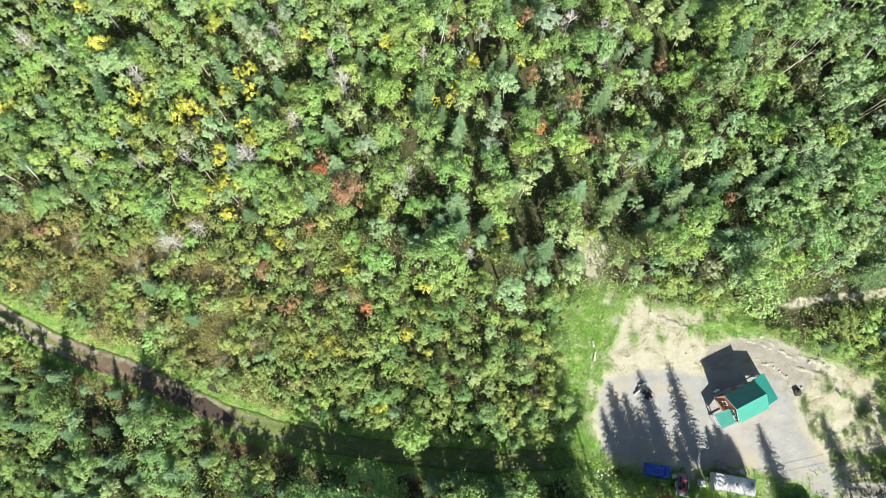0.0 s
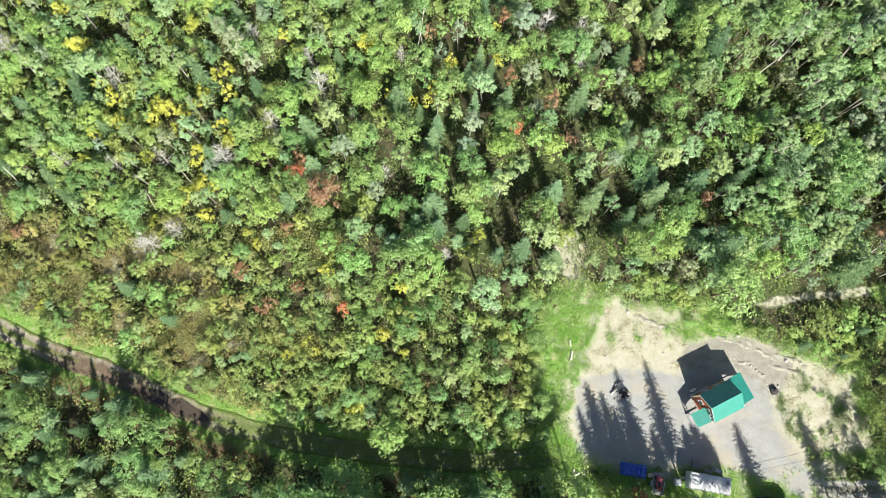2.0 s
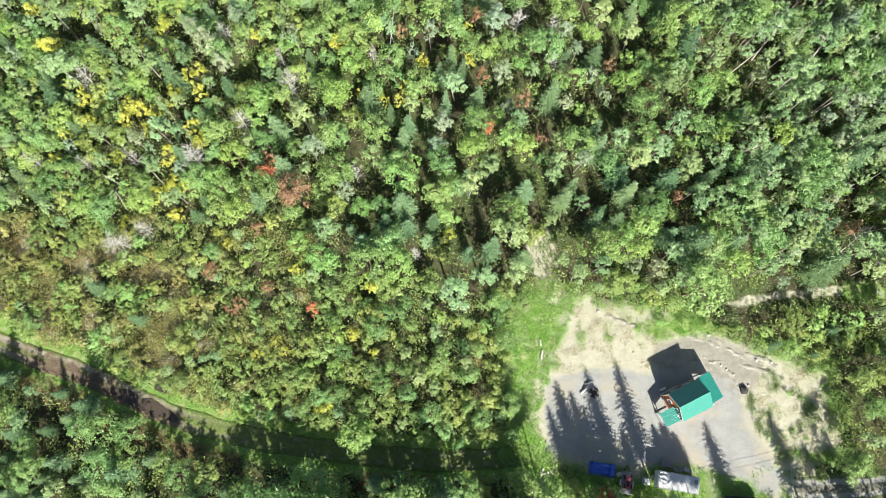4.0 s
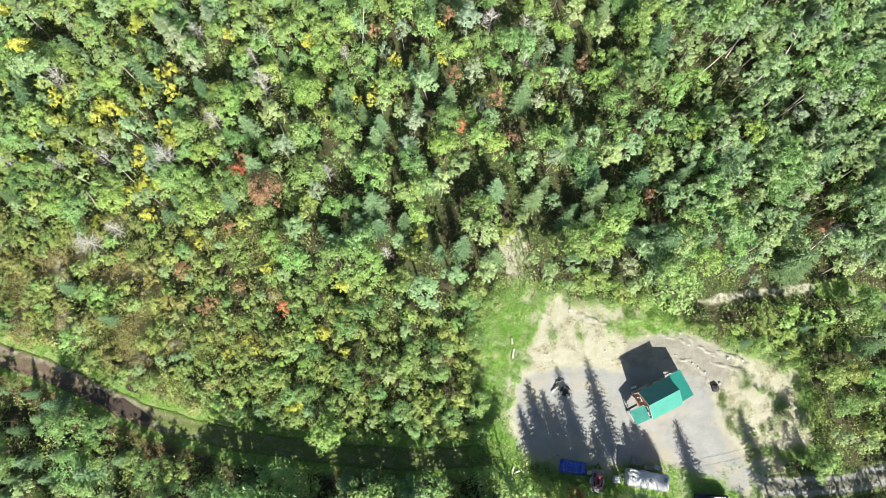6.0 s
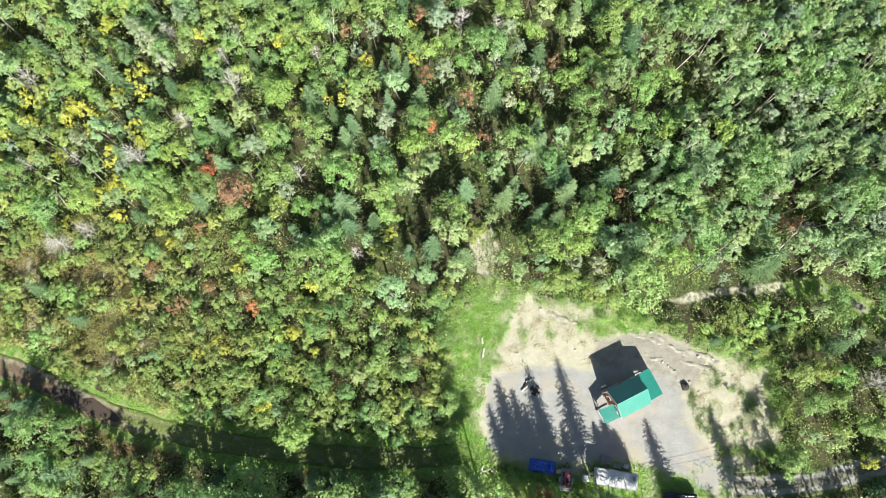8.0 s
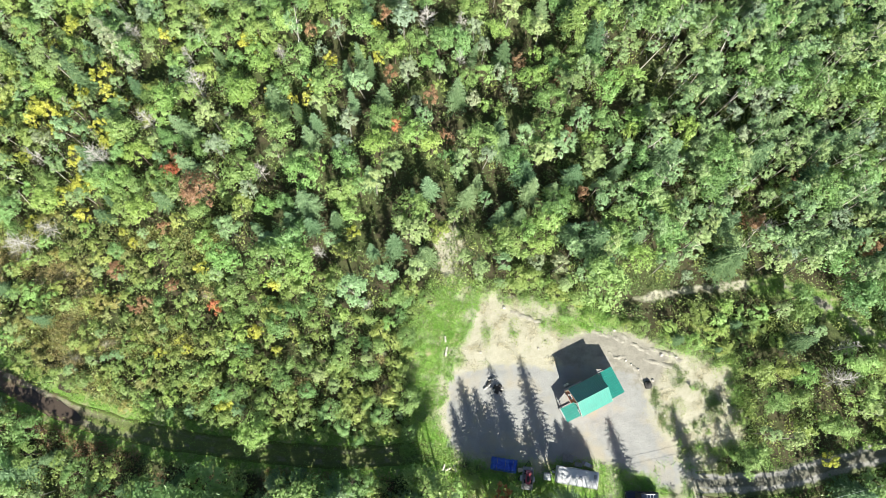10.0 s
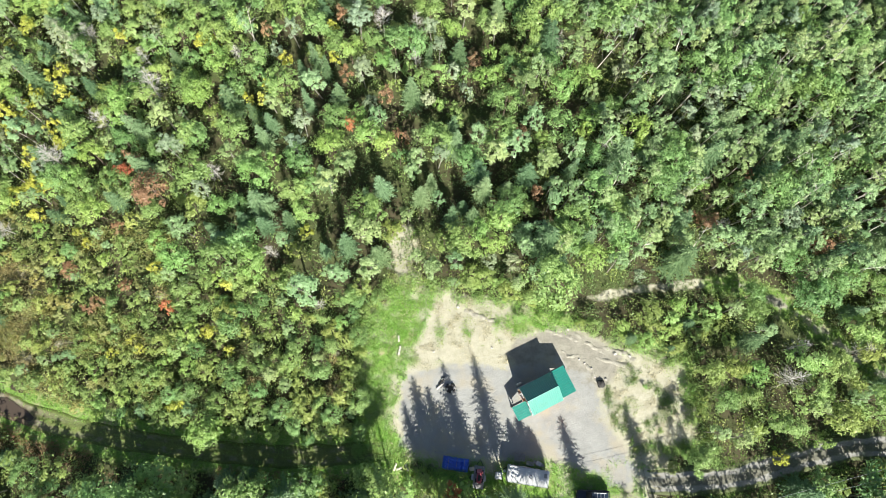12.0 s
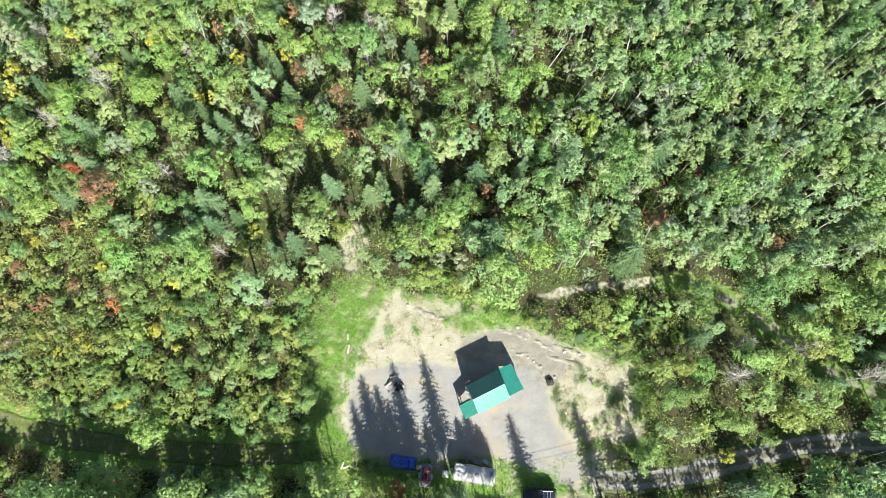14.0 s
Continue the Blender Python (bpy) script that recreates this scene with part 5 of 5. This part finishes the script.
def car(m, L, W, Ht, paint, label, name, bars):
    """A car that faces -x."""
    c = root(name, m, label, "car")
    h = L / 2
    w = W / 2
    belt = Ht * 0.56
    part("body", hull([(-h, w * 0.82, 0.35, belt * 0.72), (-h + 0.15, w * 0.95, 0.28, belt * 0.9), (-h + L * 0.27, w, 0.28, belt * 1.02), (h - L * 0.08, w, 0.28, belt * 1.04), (h, w * 0.92, 0.35, belt * 0.95)]), paint, c)
    part("roof", hull([(-h + L * 0.40, w * 0.82, belt, Ht - 0.03), (-h + L * 0.5, w * 0.84, belt, Ht), (h - L * 0.14, w * 0.84, belt, Ht), (h - L * 0.08, w * 0.8, belt, Ht - 0.06)]), paint, c)

    def pane(nm, pts):
        bm = bmesh.new()
        f = bm.faces.new([bm.verts.new(p) for p in pts])
        r = bmesh.ops.extrude_face_region(bm, geom=[f])
        bmesh.ops.translate(bm, vec=(0, 0, -0.02), verts=[v for v in r["geom"] if isinstance(v, bmesh.types.BMVert)])
        bmesh.ops.recalc_face_normals(bm, faces=bm.faces[:])
        part(nm, bm, M_GLASS, c)
    a, b = -h + L * 0.27, -h + L * 0.41
    pane("windscreen", [(a, -w * 0.82, belt + 0.04), (a, w * 0.82, belt + 0.04), (b, w * 0.72, Ht), (b, -w * 0.72, Ht)])
    pane("rear_window", [(h - L * 0.015, w * 0.8, belt + 0.03), (h - L * 0.015, -w * 0.8, belt + 0.03), (h - L * 0.082, -w * 0.7, Ht - 0.04), (h - L * 0.082, w * 0.7, Ht - 0.04)])
    for s in (-1, 1):
        part("side_window", box(-h + L * 0.44, s * w * 0.845 - 0.012, belt + 0.08, h - L * 0.15, s * w * 0.845 + 0.012, Ht - 0.14), M_GLASS, c)
        part("mirror", box(a + 0.18, s * w * 1.0 - 0.12, belt, a + 0.3, s * w * 1.0 + 0.12, belt + 0.16, 0.03), M_BLACK, c)
        part("headlight", box(-h - 0.01, s * w * 0.62 - 0.14, belt * 0.58, -h + 0.12, s * w * 0.62 + 0.14, belt * 0.72, 0.03), M_WHITE, c, "clear headlight")
        for x in (-h + L * 0.18, h - L * 0.19):
            wheel(c, x, s * (w - 0.1), 0.34, 0.22)
    part("bumper", box(-h - 0.06, -w * 0.85, 0.35, -h + 0.1, w * 0.85, 0.55, 0.04), M_BLACK, c)
    if bars:
        for s in (-1, 1):
            part("roof_rail", tube((-h + L * 0.48, s * w * 0.7, Ht + 0.05), (h - L * 0.16, s * w * 0.7, Ht + 0.05), 0.025), M_STEEL, c)
        for u in (0.58, 0.68, 0.78):
            part("roof_slat", box(-h + L * u, -w * 0.68, Ht + 0.02, -h + L * u + 0.05, w * 0.68, Ht + 0.06), M_STEEL, c)


car(pose(54.1, -12.05, 0.0, 0, 0, -3), 4.7, 1.85, 1.75, M_NAVY, "dark navy estate car parked on grass", "parked_car", True)


def build_tarp():
    """A crumpled sheet hanging over a long pile down to the ground."""
    t = root("covered_pile", pose(34.4, -7.3, 0.0, 0, 0, -10), "crumpled bright blue tarpaulin draped over a pile", "tarpaulin")
    nx, ny = 44, 26
    rows = []
    for j in range(ny):
        for i in range(nx):
            u, v = 2 * i / (nx - 1) - 1, 2 * j / (ny - 1) - 1
            x, y = u * 1.95, v * 0.95
            edge = min(1.0, 4.2 * (1 - abs(u)) + 0.0) * min(1.0, 2.6 * (1 - abs(v)))
            load = 0.95 + 0.3 * noise.noise((x * 0.9, y * 1.1, 5.0))
            if 0.35 < u < 0.5:
                load -= 0.35
            fold = 0.16 * noise.noise((x * 2.6 + y, y * 3.4, 1.0)) + 0.09 * abs(noise.noise((x * 5.5, y * 6.0 + x * 2, 2.0)))
            z = max(0.0, edge ** 0.6 * (load + fold))
            rows.append((x + 0.1 * noise.noise((x, y * 2, 7.0)), y + 0.1 * noise.noise((x * 2, y, 8.0)), z + 0.012))
    i = (np.arange(ny - 1)[:, None] * nx + np.arange(nx - 1)[None, :]).ravel()
    sheet = new("sheet", mesh_from("sheet", rows, np.stack([i, i + 1, i + nx + 1, i + nx], -1), [M_BLUE], True))
    sheet.parent = t
    for x in (-1.1, 0.1, 1.2):
        part("rope", join(tube((x, -1.0, 0.03), (x, -0.62, 1.06), 0.02, None, 5), tube((x, -0.62, 1.06), (x, 0.62, 1.06), 0.02, None, 5), tube((x, 0.62, 1.06), (x, 1.0, 0.03), 0.02, None, 5)), M_GREY, t)


build_tarp()


def build_travel_trailer():
    t = root("travel_trailer", pose(44.65, -9.0, 0.0, 0, 0, -9.8), "white travel trailer with a flat dusty roof", "caravan")
    L, W, z0, z1 = 5.9, 2.36, 0.55, 2.5
    bm = box(-L / 2, -W / 2, z0, L / 2, W / 2, z1, 0.12, 3)
    part("body", bm, M_WHITE, t)
    part("roof_edge", join(box(-L / 2 + 0.1, -W / 2 + 0.02, z1 - 0.03, L / 2 - 0.1, -W / 2 + 0.1, z1 + 0.025), box(-L / 2 + 0.1, W / 2 - 0.1, z1 - 0.03, L / 2 - 0.1, W / 2 - 0.02, z1 + 0.025)), M_STEEL, t)
    v = part("roof_vent", tube((0.35, 0, z1 - 0.01), (0.35, 0, z1 + 0.12), 0.26, 0.22, 14), M_GREY, t, "round grey roof vent")
    part("lid", tube((0.35, 0, z1 + 0.12), (0.35, 0, z1 + 0.16), 0.17, 0.15, 12), M_WHITE, v)
    part("roof_hatch", box(2.2, 0.15, z1 - 0.01, 2.6, 0.75, z1 + 0.1, 0.02), M_GREY, t, "grey roof hatch")
    part("plumbing_vent", tube((-2.2, -0.6, z1 - 0.01), (-2.2, -0.6, z1 + 0.14), 0.05), M_GREY, t)
    part("trim_band", join(box(-L / 2 + 0.15, -W / 2 - 0.012, 1.0, L / 2 - 0.15, -W / 2 + 0.01, 1.12), box(-L / 2 + 0.15, W / 2 - 0.01, 1.0, L / 2 - 0.15, W / 2 + 0.012, 1.12)), M_GREY, t)
    for x in (-1.7, 0.6, 2.0):
        w = part("window", box(x - 0.35, W / 2 - 0.01, 1.35, x + 0.35, W / 2 + 0.03, 1.95, 0.01), M_GLASS, t)
    part("door", box(-0.85, W / 2 - 0.01, 0.65, -0.2, W / 2 + 0.03, 2.25, 0.01), M_WHITE, t)
    for s in (-1, 1):
        for x in (-0.1, 0.75):
            wheel(t, x, s * (W / 2 - 0.16), 0.33, 0.2)
    part("hitch", join(tube((-L / 2, -0.7, 0.5), (-L / 2 - 1.0, 0, 0.5), 0.05), tube((-L / 2, 0.7, 0.5), (-L / 2 - 1.0, 0, 0.5), 0.05)), M_BLACK, t)
    part("gas_bottle", tube((-L / 2 - 0.3, 0.12, 0.5), (-L / 2 - 0.3, 0.12, 1.15), 0.2, 0.16, 14), M_WHITE, t, "white gas bottle on the hitch")
    part("jack", tube((-L / 2 - 0.95, 0, 0.0), (-L / 2 - 0.95, 0, 0.6), 0.04), M_STEEL, t)


build_travel_trailer()


def build_utility_trailer():
    t = root("utility_trailer", pose(37.7, -9.1, 0.0, 0, 0, 82), "open utility trailer with steel side rails", "trailer")
    part("bed", box(-1.55, -0.75, 0.5, 1.55, 0.75, 0.58), M_GREY, t)
    for s in (-1, 1):
        r = part("side_rail", join(tube((-1.55, s * 0.75, 0.95), (1.55, s * 0.75, 0.95), 0.035), *[tube((x, s * 0.75, 0.55), (x, s * 0.75, 0.95), 0.03) for x in (-1.5, -0.5, 0.5, 1.5)]), M_STEEL, t)
        wheel(t, -0.1, s * 0.92, 0.32, 0.18)
        part("fender", box(-0.5, s * 0.92 - 0.13, 0.68, 0.3, s * 0.92 + 0.13, 0.72, 0.02), M_WHITE, t)
    part("end_rail", tube((-1.55, -0.75, 0.95), (-1.55, 0.75, 0.95), 0.035), M_WHITE, t)
    part("tongue", join(tube((1.55, -0.5, 0.5), (2.4, 0, 0.5), 0.04), tube((1.55, 0.5, 0.5), (2.4, 0, 0.5), 0.04), tube((2.35, 0, 0.0), (2.35, 0, 0.6), 0.03)), M_BLACK, t)
    q = root("quad_bike", pose(37.75, -9.0, 0.58, 0, 0, 84), "faded red quad bike loaded on the trailer", "quad bike")
    part("seat", box(-0.6, -0.2, 0.62, 0.2, 0.2, 0.78, 0.06, 2), M_BLACK, q)
    part("bodywork", hull([(-0.95, 0.25, 0.4, 0.6), (-0.5, 0.42, 0.35, 0.66), (0.2, 0.3, 0.35, 0.7), (0.6, 0.45, 0.38, 0.72), (1.0, 0.3, 0.4, 0.6)]), M_PINK, q)
    part("handlebar", tube((0.35, -0.38, 0.95), (0.35, 0.38, 0.95), 0.02), M_BLACK, q)
    part("rack", join(*[tube((0.55 + 0.12 * k, -0.35, 0.78), (0.55 + 0.12 * k, 0.35, 0.78), 0.015) for k in range(4)]), M_STEEL, q)
    for x in (-0.6, 0.65):
        for s in (-1, 1):
            wheel(q, x, s * 0.45, 0.28, 0.22)
    b = root("storage_tub", pose(36.75, -8.0, 0.0, 0, 0, 12), "orange plastic storage tub on the ground", "tub")
    part("tub", box(-0.34, -0.26, 0, 0.34, 0.26, 0.4, 0.05, 2), M_ORANGE, b)
    part("lid", box(-0.37, -0.29, 0.4, 0.37, 0.29, 0.46, 0.02), M_TRIM, b)
    ty = root("spare_tyre", pose(36.7, -9.25, 0.0), "worn black tyre lying flat on the ground", "tyre")
    bm = bmesh.new()
    rings = []
    for i in range(20):
        a = 2 * math.pi * i / 20
        rings.append([bm.verts.new((math.cos(a) * (0.25 + 0.1 * math.cos(b)), math.sin(a) * (0.25 + 0.1 * math.cos(b)), 0.1 + 0.1 * math.sin(b))) for b in (2 * math.pi * j / 8 for j in range(8))])
    for i in range(20):
        for j in range(8):
            bm.faces.new((rings[i][j], rings[(i + 1) % 20][j], rings[(i + 1) % 20][(j + 1) % 8], rings[i][(j + 1) % 8]))
    part("tread", bm, M_BLACK, ty)


build_utility_trailer()


def build_yard_things():
    w = root("water_tank", pose(40.6, -8.95, 0.0, 0, 0, -6), "square white plastic tank with a dark cap", "tank")
    part("tank", box(-0.5, -0.5, 0.12, 0.5, 0.5, 1.1, 0.1, 3), M_WHITE, w)
    part("cap", tube((0.08, 0.1, 1.09), (0.08, 0.1, 1.15), 0.12, 0.11, 14), M_GREY, w)
    part("pallet", box(-0.55, -0.55, 0, 0.55, 0.55, 0.12, 0.01), M_GREY, w)
    p = root("pallet_stack", pose(43.8, -6.45, 0.0, 0, 0, -8), "stack of weathered grey pallets", "pallets")
    for k in range(4):
        z = k * 0.15
        for j in range(3):
            part("bearer", box(-0.75, -0.5 + 0.45 * j, z, 0.75, -0.4 + 0.45 * j, z + 0.09), M_GREY, p)
        for j in range(6):
            part("slat", box(-0.73 + j * 0.26, -0.55, z + 0.09, -0.57 + j * 0.26, 0.55, z + 0.12), M_GREY, p)
    g = root("barbecue_grill", pose(46.4, -7.35, 0.0, 0, 0, -25), "grey gas grill with side shelves", "grill")
    part("firebox", box(-0.38, -0.28, 0.75, 0.38, 0.28, 1.0, 0.04, 2), M_BLACK, g)
    part("hood", hull([(-0.38, 0.28, 1.0, 1.2), (0.38, 0.28, 1.0, 1.2)]), M_STEEL, g)
    for s in (-1, 1):
        part("side_shelf", box(s * 0.58 - 0.2, -0.25, 0.92, s * 0.58 + 0.2, 0.25, 0.96, 0.01), M_GREY, g)
        for y in (-0.22, 0.22):
            part("leg", tube((s * 0.34, y, 0), (s * 0.34, y, 0.78), 0.025), M_STEEL, g)
    t = root("picnic_table", pose(45.2, -7.35, 0.0, 0, 0, -12), "weathered grey timber table", "table")
    for k in range(4):
        part("board", box(-0.55, -0.3 + 0.15 * k, 0.7, 0.55, -0.17 + 0.15 * k, 0.74), M_GREY, t)
    for x in (-0.45, 0.45):
        for y in (-0.22, 0.22):
            part("leg", box(x - 0.03, y - 0.03, 0, x + 0.03, y + 0.03, 0.7), M_GREY, t)
    # timber gate at the wood's edge
    f = root("timber_frame", pose(32.4, -5.6, 0.0, 0, 0, -4), "weathered timber rail frame at the yard's edge", "frame")
    for x in (-0.9, -0.1, 0.7):
        part("post", box(x - 0.05, -0.05, -0.1, x + 0.05, 0.05, 1.5), M_GREY, f)
    for z in (0.7, 1.4):
        part("rail", box(-1.0, -0.09, z, 0.85, -0.045, z + 0.12), M_GREY, f)
    # fire pit and logs
    fp = root("fire_pit", pose(33.85, 3.55, 0.03), "round fire pit ringed with dark stones", "fire pit")
    part("ash", tube((0, 0, -0.02), (0, 0, 0.06), 0.55, 0.5, 18), M_CHAR, fp)
    for k in range(11):
        a = 2 * math.pi * k / 11
        part("stone", lump((math.cos(a) * 0.6, math.sin(a) * 0.6, 0.1), 0.2, k), M_STONE if k % 3 == 0 else M_CHAR, fp)
    for x, y, a, ln, mat, lab in ((32.3, 3.9, 40, 1.3, BIRCH, "pale birch log lying on the gravel"), (33.0, 5.0, 20, 1.1, BIRCH, "pale birch log lying on the gravel"), (32.6, 4.6, 55, 1.4, M_CHAR, "charred black log lying on the gravel"), (25.6, -7.6, 70, 1.1, BIRCH, "pale cut log in the weeds"),
                              (26.2, -7.8, 20, 0.9, BIRCH, "pale cut log in the weeds"), (27.3, -7.7, 110, 1.0, BIRCH, "pale cut log in the weeds"), (21.0, -9.5, 30, 1.0, BIRCH, "pale cut log in the weeds"), (26.2, 9.2, 78, 1.3, BIRCH, "pale weathered log in the grass"), (26.1, 11.0, 95, 0.9, BIRCH, "pale weathered log in the grass")):
        lg = root("log", pose(x, y, 0.14, 0, 0, a), lab, "log")
        part("stem", tube((-ln / 2, 0, 0), (ln / 2, 0, 0.02), 0.17, 0.14, 10), mat, lg)
        part("knot", tube((ln * 0.1, 0, 0.1), (ln * 0.13, 0.02, 0.26), 0.05, 0.03, 6), mat, lg)


def lump(c, r, seed):
    """An uneven stone."""
    bm = bmesh.new()
    bmesh.ops.create_icosphere(bm, subdivisions=2, radius=r)
    for v in bm.verts:
        v.co *= 1 + 0.35 * noise.noise(v.co * (1.3 / r) + Vector((seed * 3.1, 0, 0)))
        v.co.z *= 0.75
        v.co += Vector(c)
    return bm


build_yard_things()


def boulder(x, y, r, mat, label, seed):
    tagged(part("boulder", lump((0, 0, 0), r, seed), mat, None), label, "stone").location = (x, y, r * 0.3)


boulder(56.5, 3.9, 0.62, M_CHAR, "dark boulder on the bare soil", 1)
for k, (x, y, r) in enumerate([(57.3, 4.6, 0.2), (55.6, 4.9, 0.16), (55.2, 6.2, 0.2), (54.2, 7.0, 0.16), (53.4, 7.6, 0.18), (57.9, 1.0, 0.2), (58.6, -0.6, 0.18), (35.2, 15.8, 0.25), (31.4, 9.0, 0.2), (58.9, 8.4, 0.3), (61.2, 8.0, 0.2), (40.2, 9.5, 0.16), (59.4, -3.0, 0.2), (52.0, 12.2, 0.22)]):
    boulder(x, y, r, M_STONE, "small pale stone on the ground", k + 2)


def soil_ridge(x0, y0, x1, y1, seed):
    """A low bank of pushed-up earth."""
    n, w = 48, 9
    d = np.array([x1 - x0, y1 - y0])
    L = np.hypot(*d)
    d /= L
    rows = []
    for i in range(n):
        t = i / (n - 1)
        c = np.array([x0, y0]) + d * L * t + np.array([-d[1], d[0]]) * 0.5 * noise.noise((t * 4, seed, 0))
        for j in range(w):
            u = (j / (w - 1) - 0.5) * 2
            p = c + np.array([-d[1], d[0]]) * u * (0.42 + 0.2 * noise.noise((t * 9, seed, 2.0)))
            k = max(0.0, 1 - u * u) * math.sin(math.pi * t) ** 0.5
            rows.append((p[0], p[1], -0.05 + k * (0.15 + 0.14 * noise.noise((p[0] * 1.1, p[1] * 1.1, seed)) + 0.05 * noise.noise((p[0] * 4, p[1] * 4, seed)))))
    i = (np.arange(n - 1)[:, None] * w + np.arange(w - 1)[None, :]).ravel()
    tagged(new("earth_bank", mesh_from("earth_bank", rows, np.stack([i, i + w, i + w + 1, i + 1], -1), [M_EARTH], True)), "low bank of pushed-up grey earth", "earth bank")


M_EARTH = plain("loose_grey_earth", (0.34, 0.32, 0.265), 0.95, vary=0.35, scale=1.5, bump=0.05)
soil_ridge(50.5, 8.8, 54.6, 7.4, 1.0)
soil_ridge(54.0, 7.4, 56.8, 3.2, 2.0)
soil_ridge(52.5, 11.8, 57.5, 8.2, 3.0)
soil_ridge(36, 15.2, 42, 13.2, 5.0)
soil_ridge(48.4, 12.3, 53.9, 10.2, 6.0)
soil_ridge(55.8, 7.8, 62.0, 6.2, 7.0)
soil_ridge(56.9, 9.6, 62.4, 7.6, 8.0)


def build_power_line():
    pl = root("power_line", pose(0, 0, 0), "two overhead cables strung between timber poles", "power line")
    ends = [(36.0, -21.8), (130.0, -0.4)]
    for x, y in ends:
        part("pole", tube((x, y, -0.5), (x, y, 9.0), 0.15, 0.1, 10), BARK, pl)
        part("crossarm", box(x - 0.07, y - 0.8, 8.2, x + 0.07, y + 0.8, 8.34), M_GREY, pl)
    for off in (-0.55, 0.55):
        pts = []
        for i in range(25):
            t = i / 24
            pts.append(Vector((ends[0][0] + t * 94.0, ends[0][1] + t * 21.4 + off, 8.36 - 1.2 * 4 * t * (1 - t) * 0.5)))
        part("cable", join(*[tube(a, b, 0.016, None, 5) for a, b in zip(pts, pts[1:])]), M_WIRE, pl)


build_power_line()

# bushes at the clearing's edge and beside the yard
BUSHES = [(44.6, 14.0), (46.4, 16.0), (48.0, 13.9), (51.5, 13.4), (50.7, 15.7), (53.6, 12.8), (42.0, 17.0), (38.5, 17.0), (22.1, 14.2), (20.6, 9.0), (23.0, 16.5), (64.4, 9.9), (60.0, 10.8), (67.7, 8.8), (69.4, 3.0), (69.6, -1.5), (68.2, -6.4), (66.0, -8.2),
          (60.3, -4.4), (60.9, -5.6), (61.5, -2.8), (64.7, -3.1), (63.0, 3.5), (33.0, -10.6), (35.2, -11.0), (36.0, -12.4), (38.8, -12.6), (40.2, -12.3), (41.4, -12.8), (29.5, -9.6), (27.5, -10.4), (31.2, -10.8), (24.5, -9.2), (22.0, -10.6), (42.8, -13.2)]
for k, (x, y) in enumerate(BUSHES):
    tall = 1.1 if 58 < x < 66 and y < 5 else 1.5 if y > 10 else 2.6 if y < -9 else 2.0
    plant("alder", ("lime", "alder")[k % 2], k % 6, x, y, tall * random.uniform(0.8, 1.2), 1.5, random.uniform(0, 6), tilt())
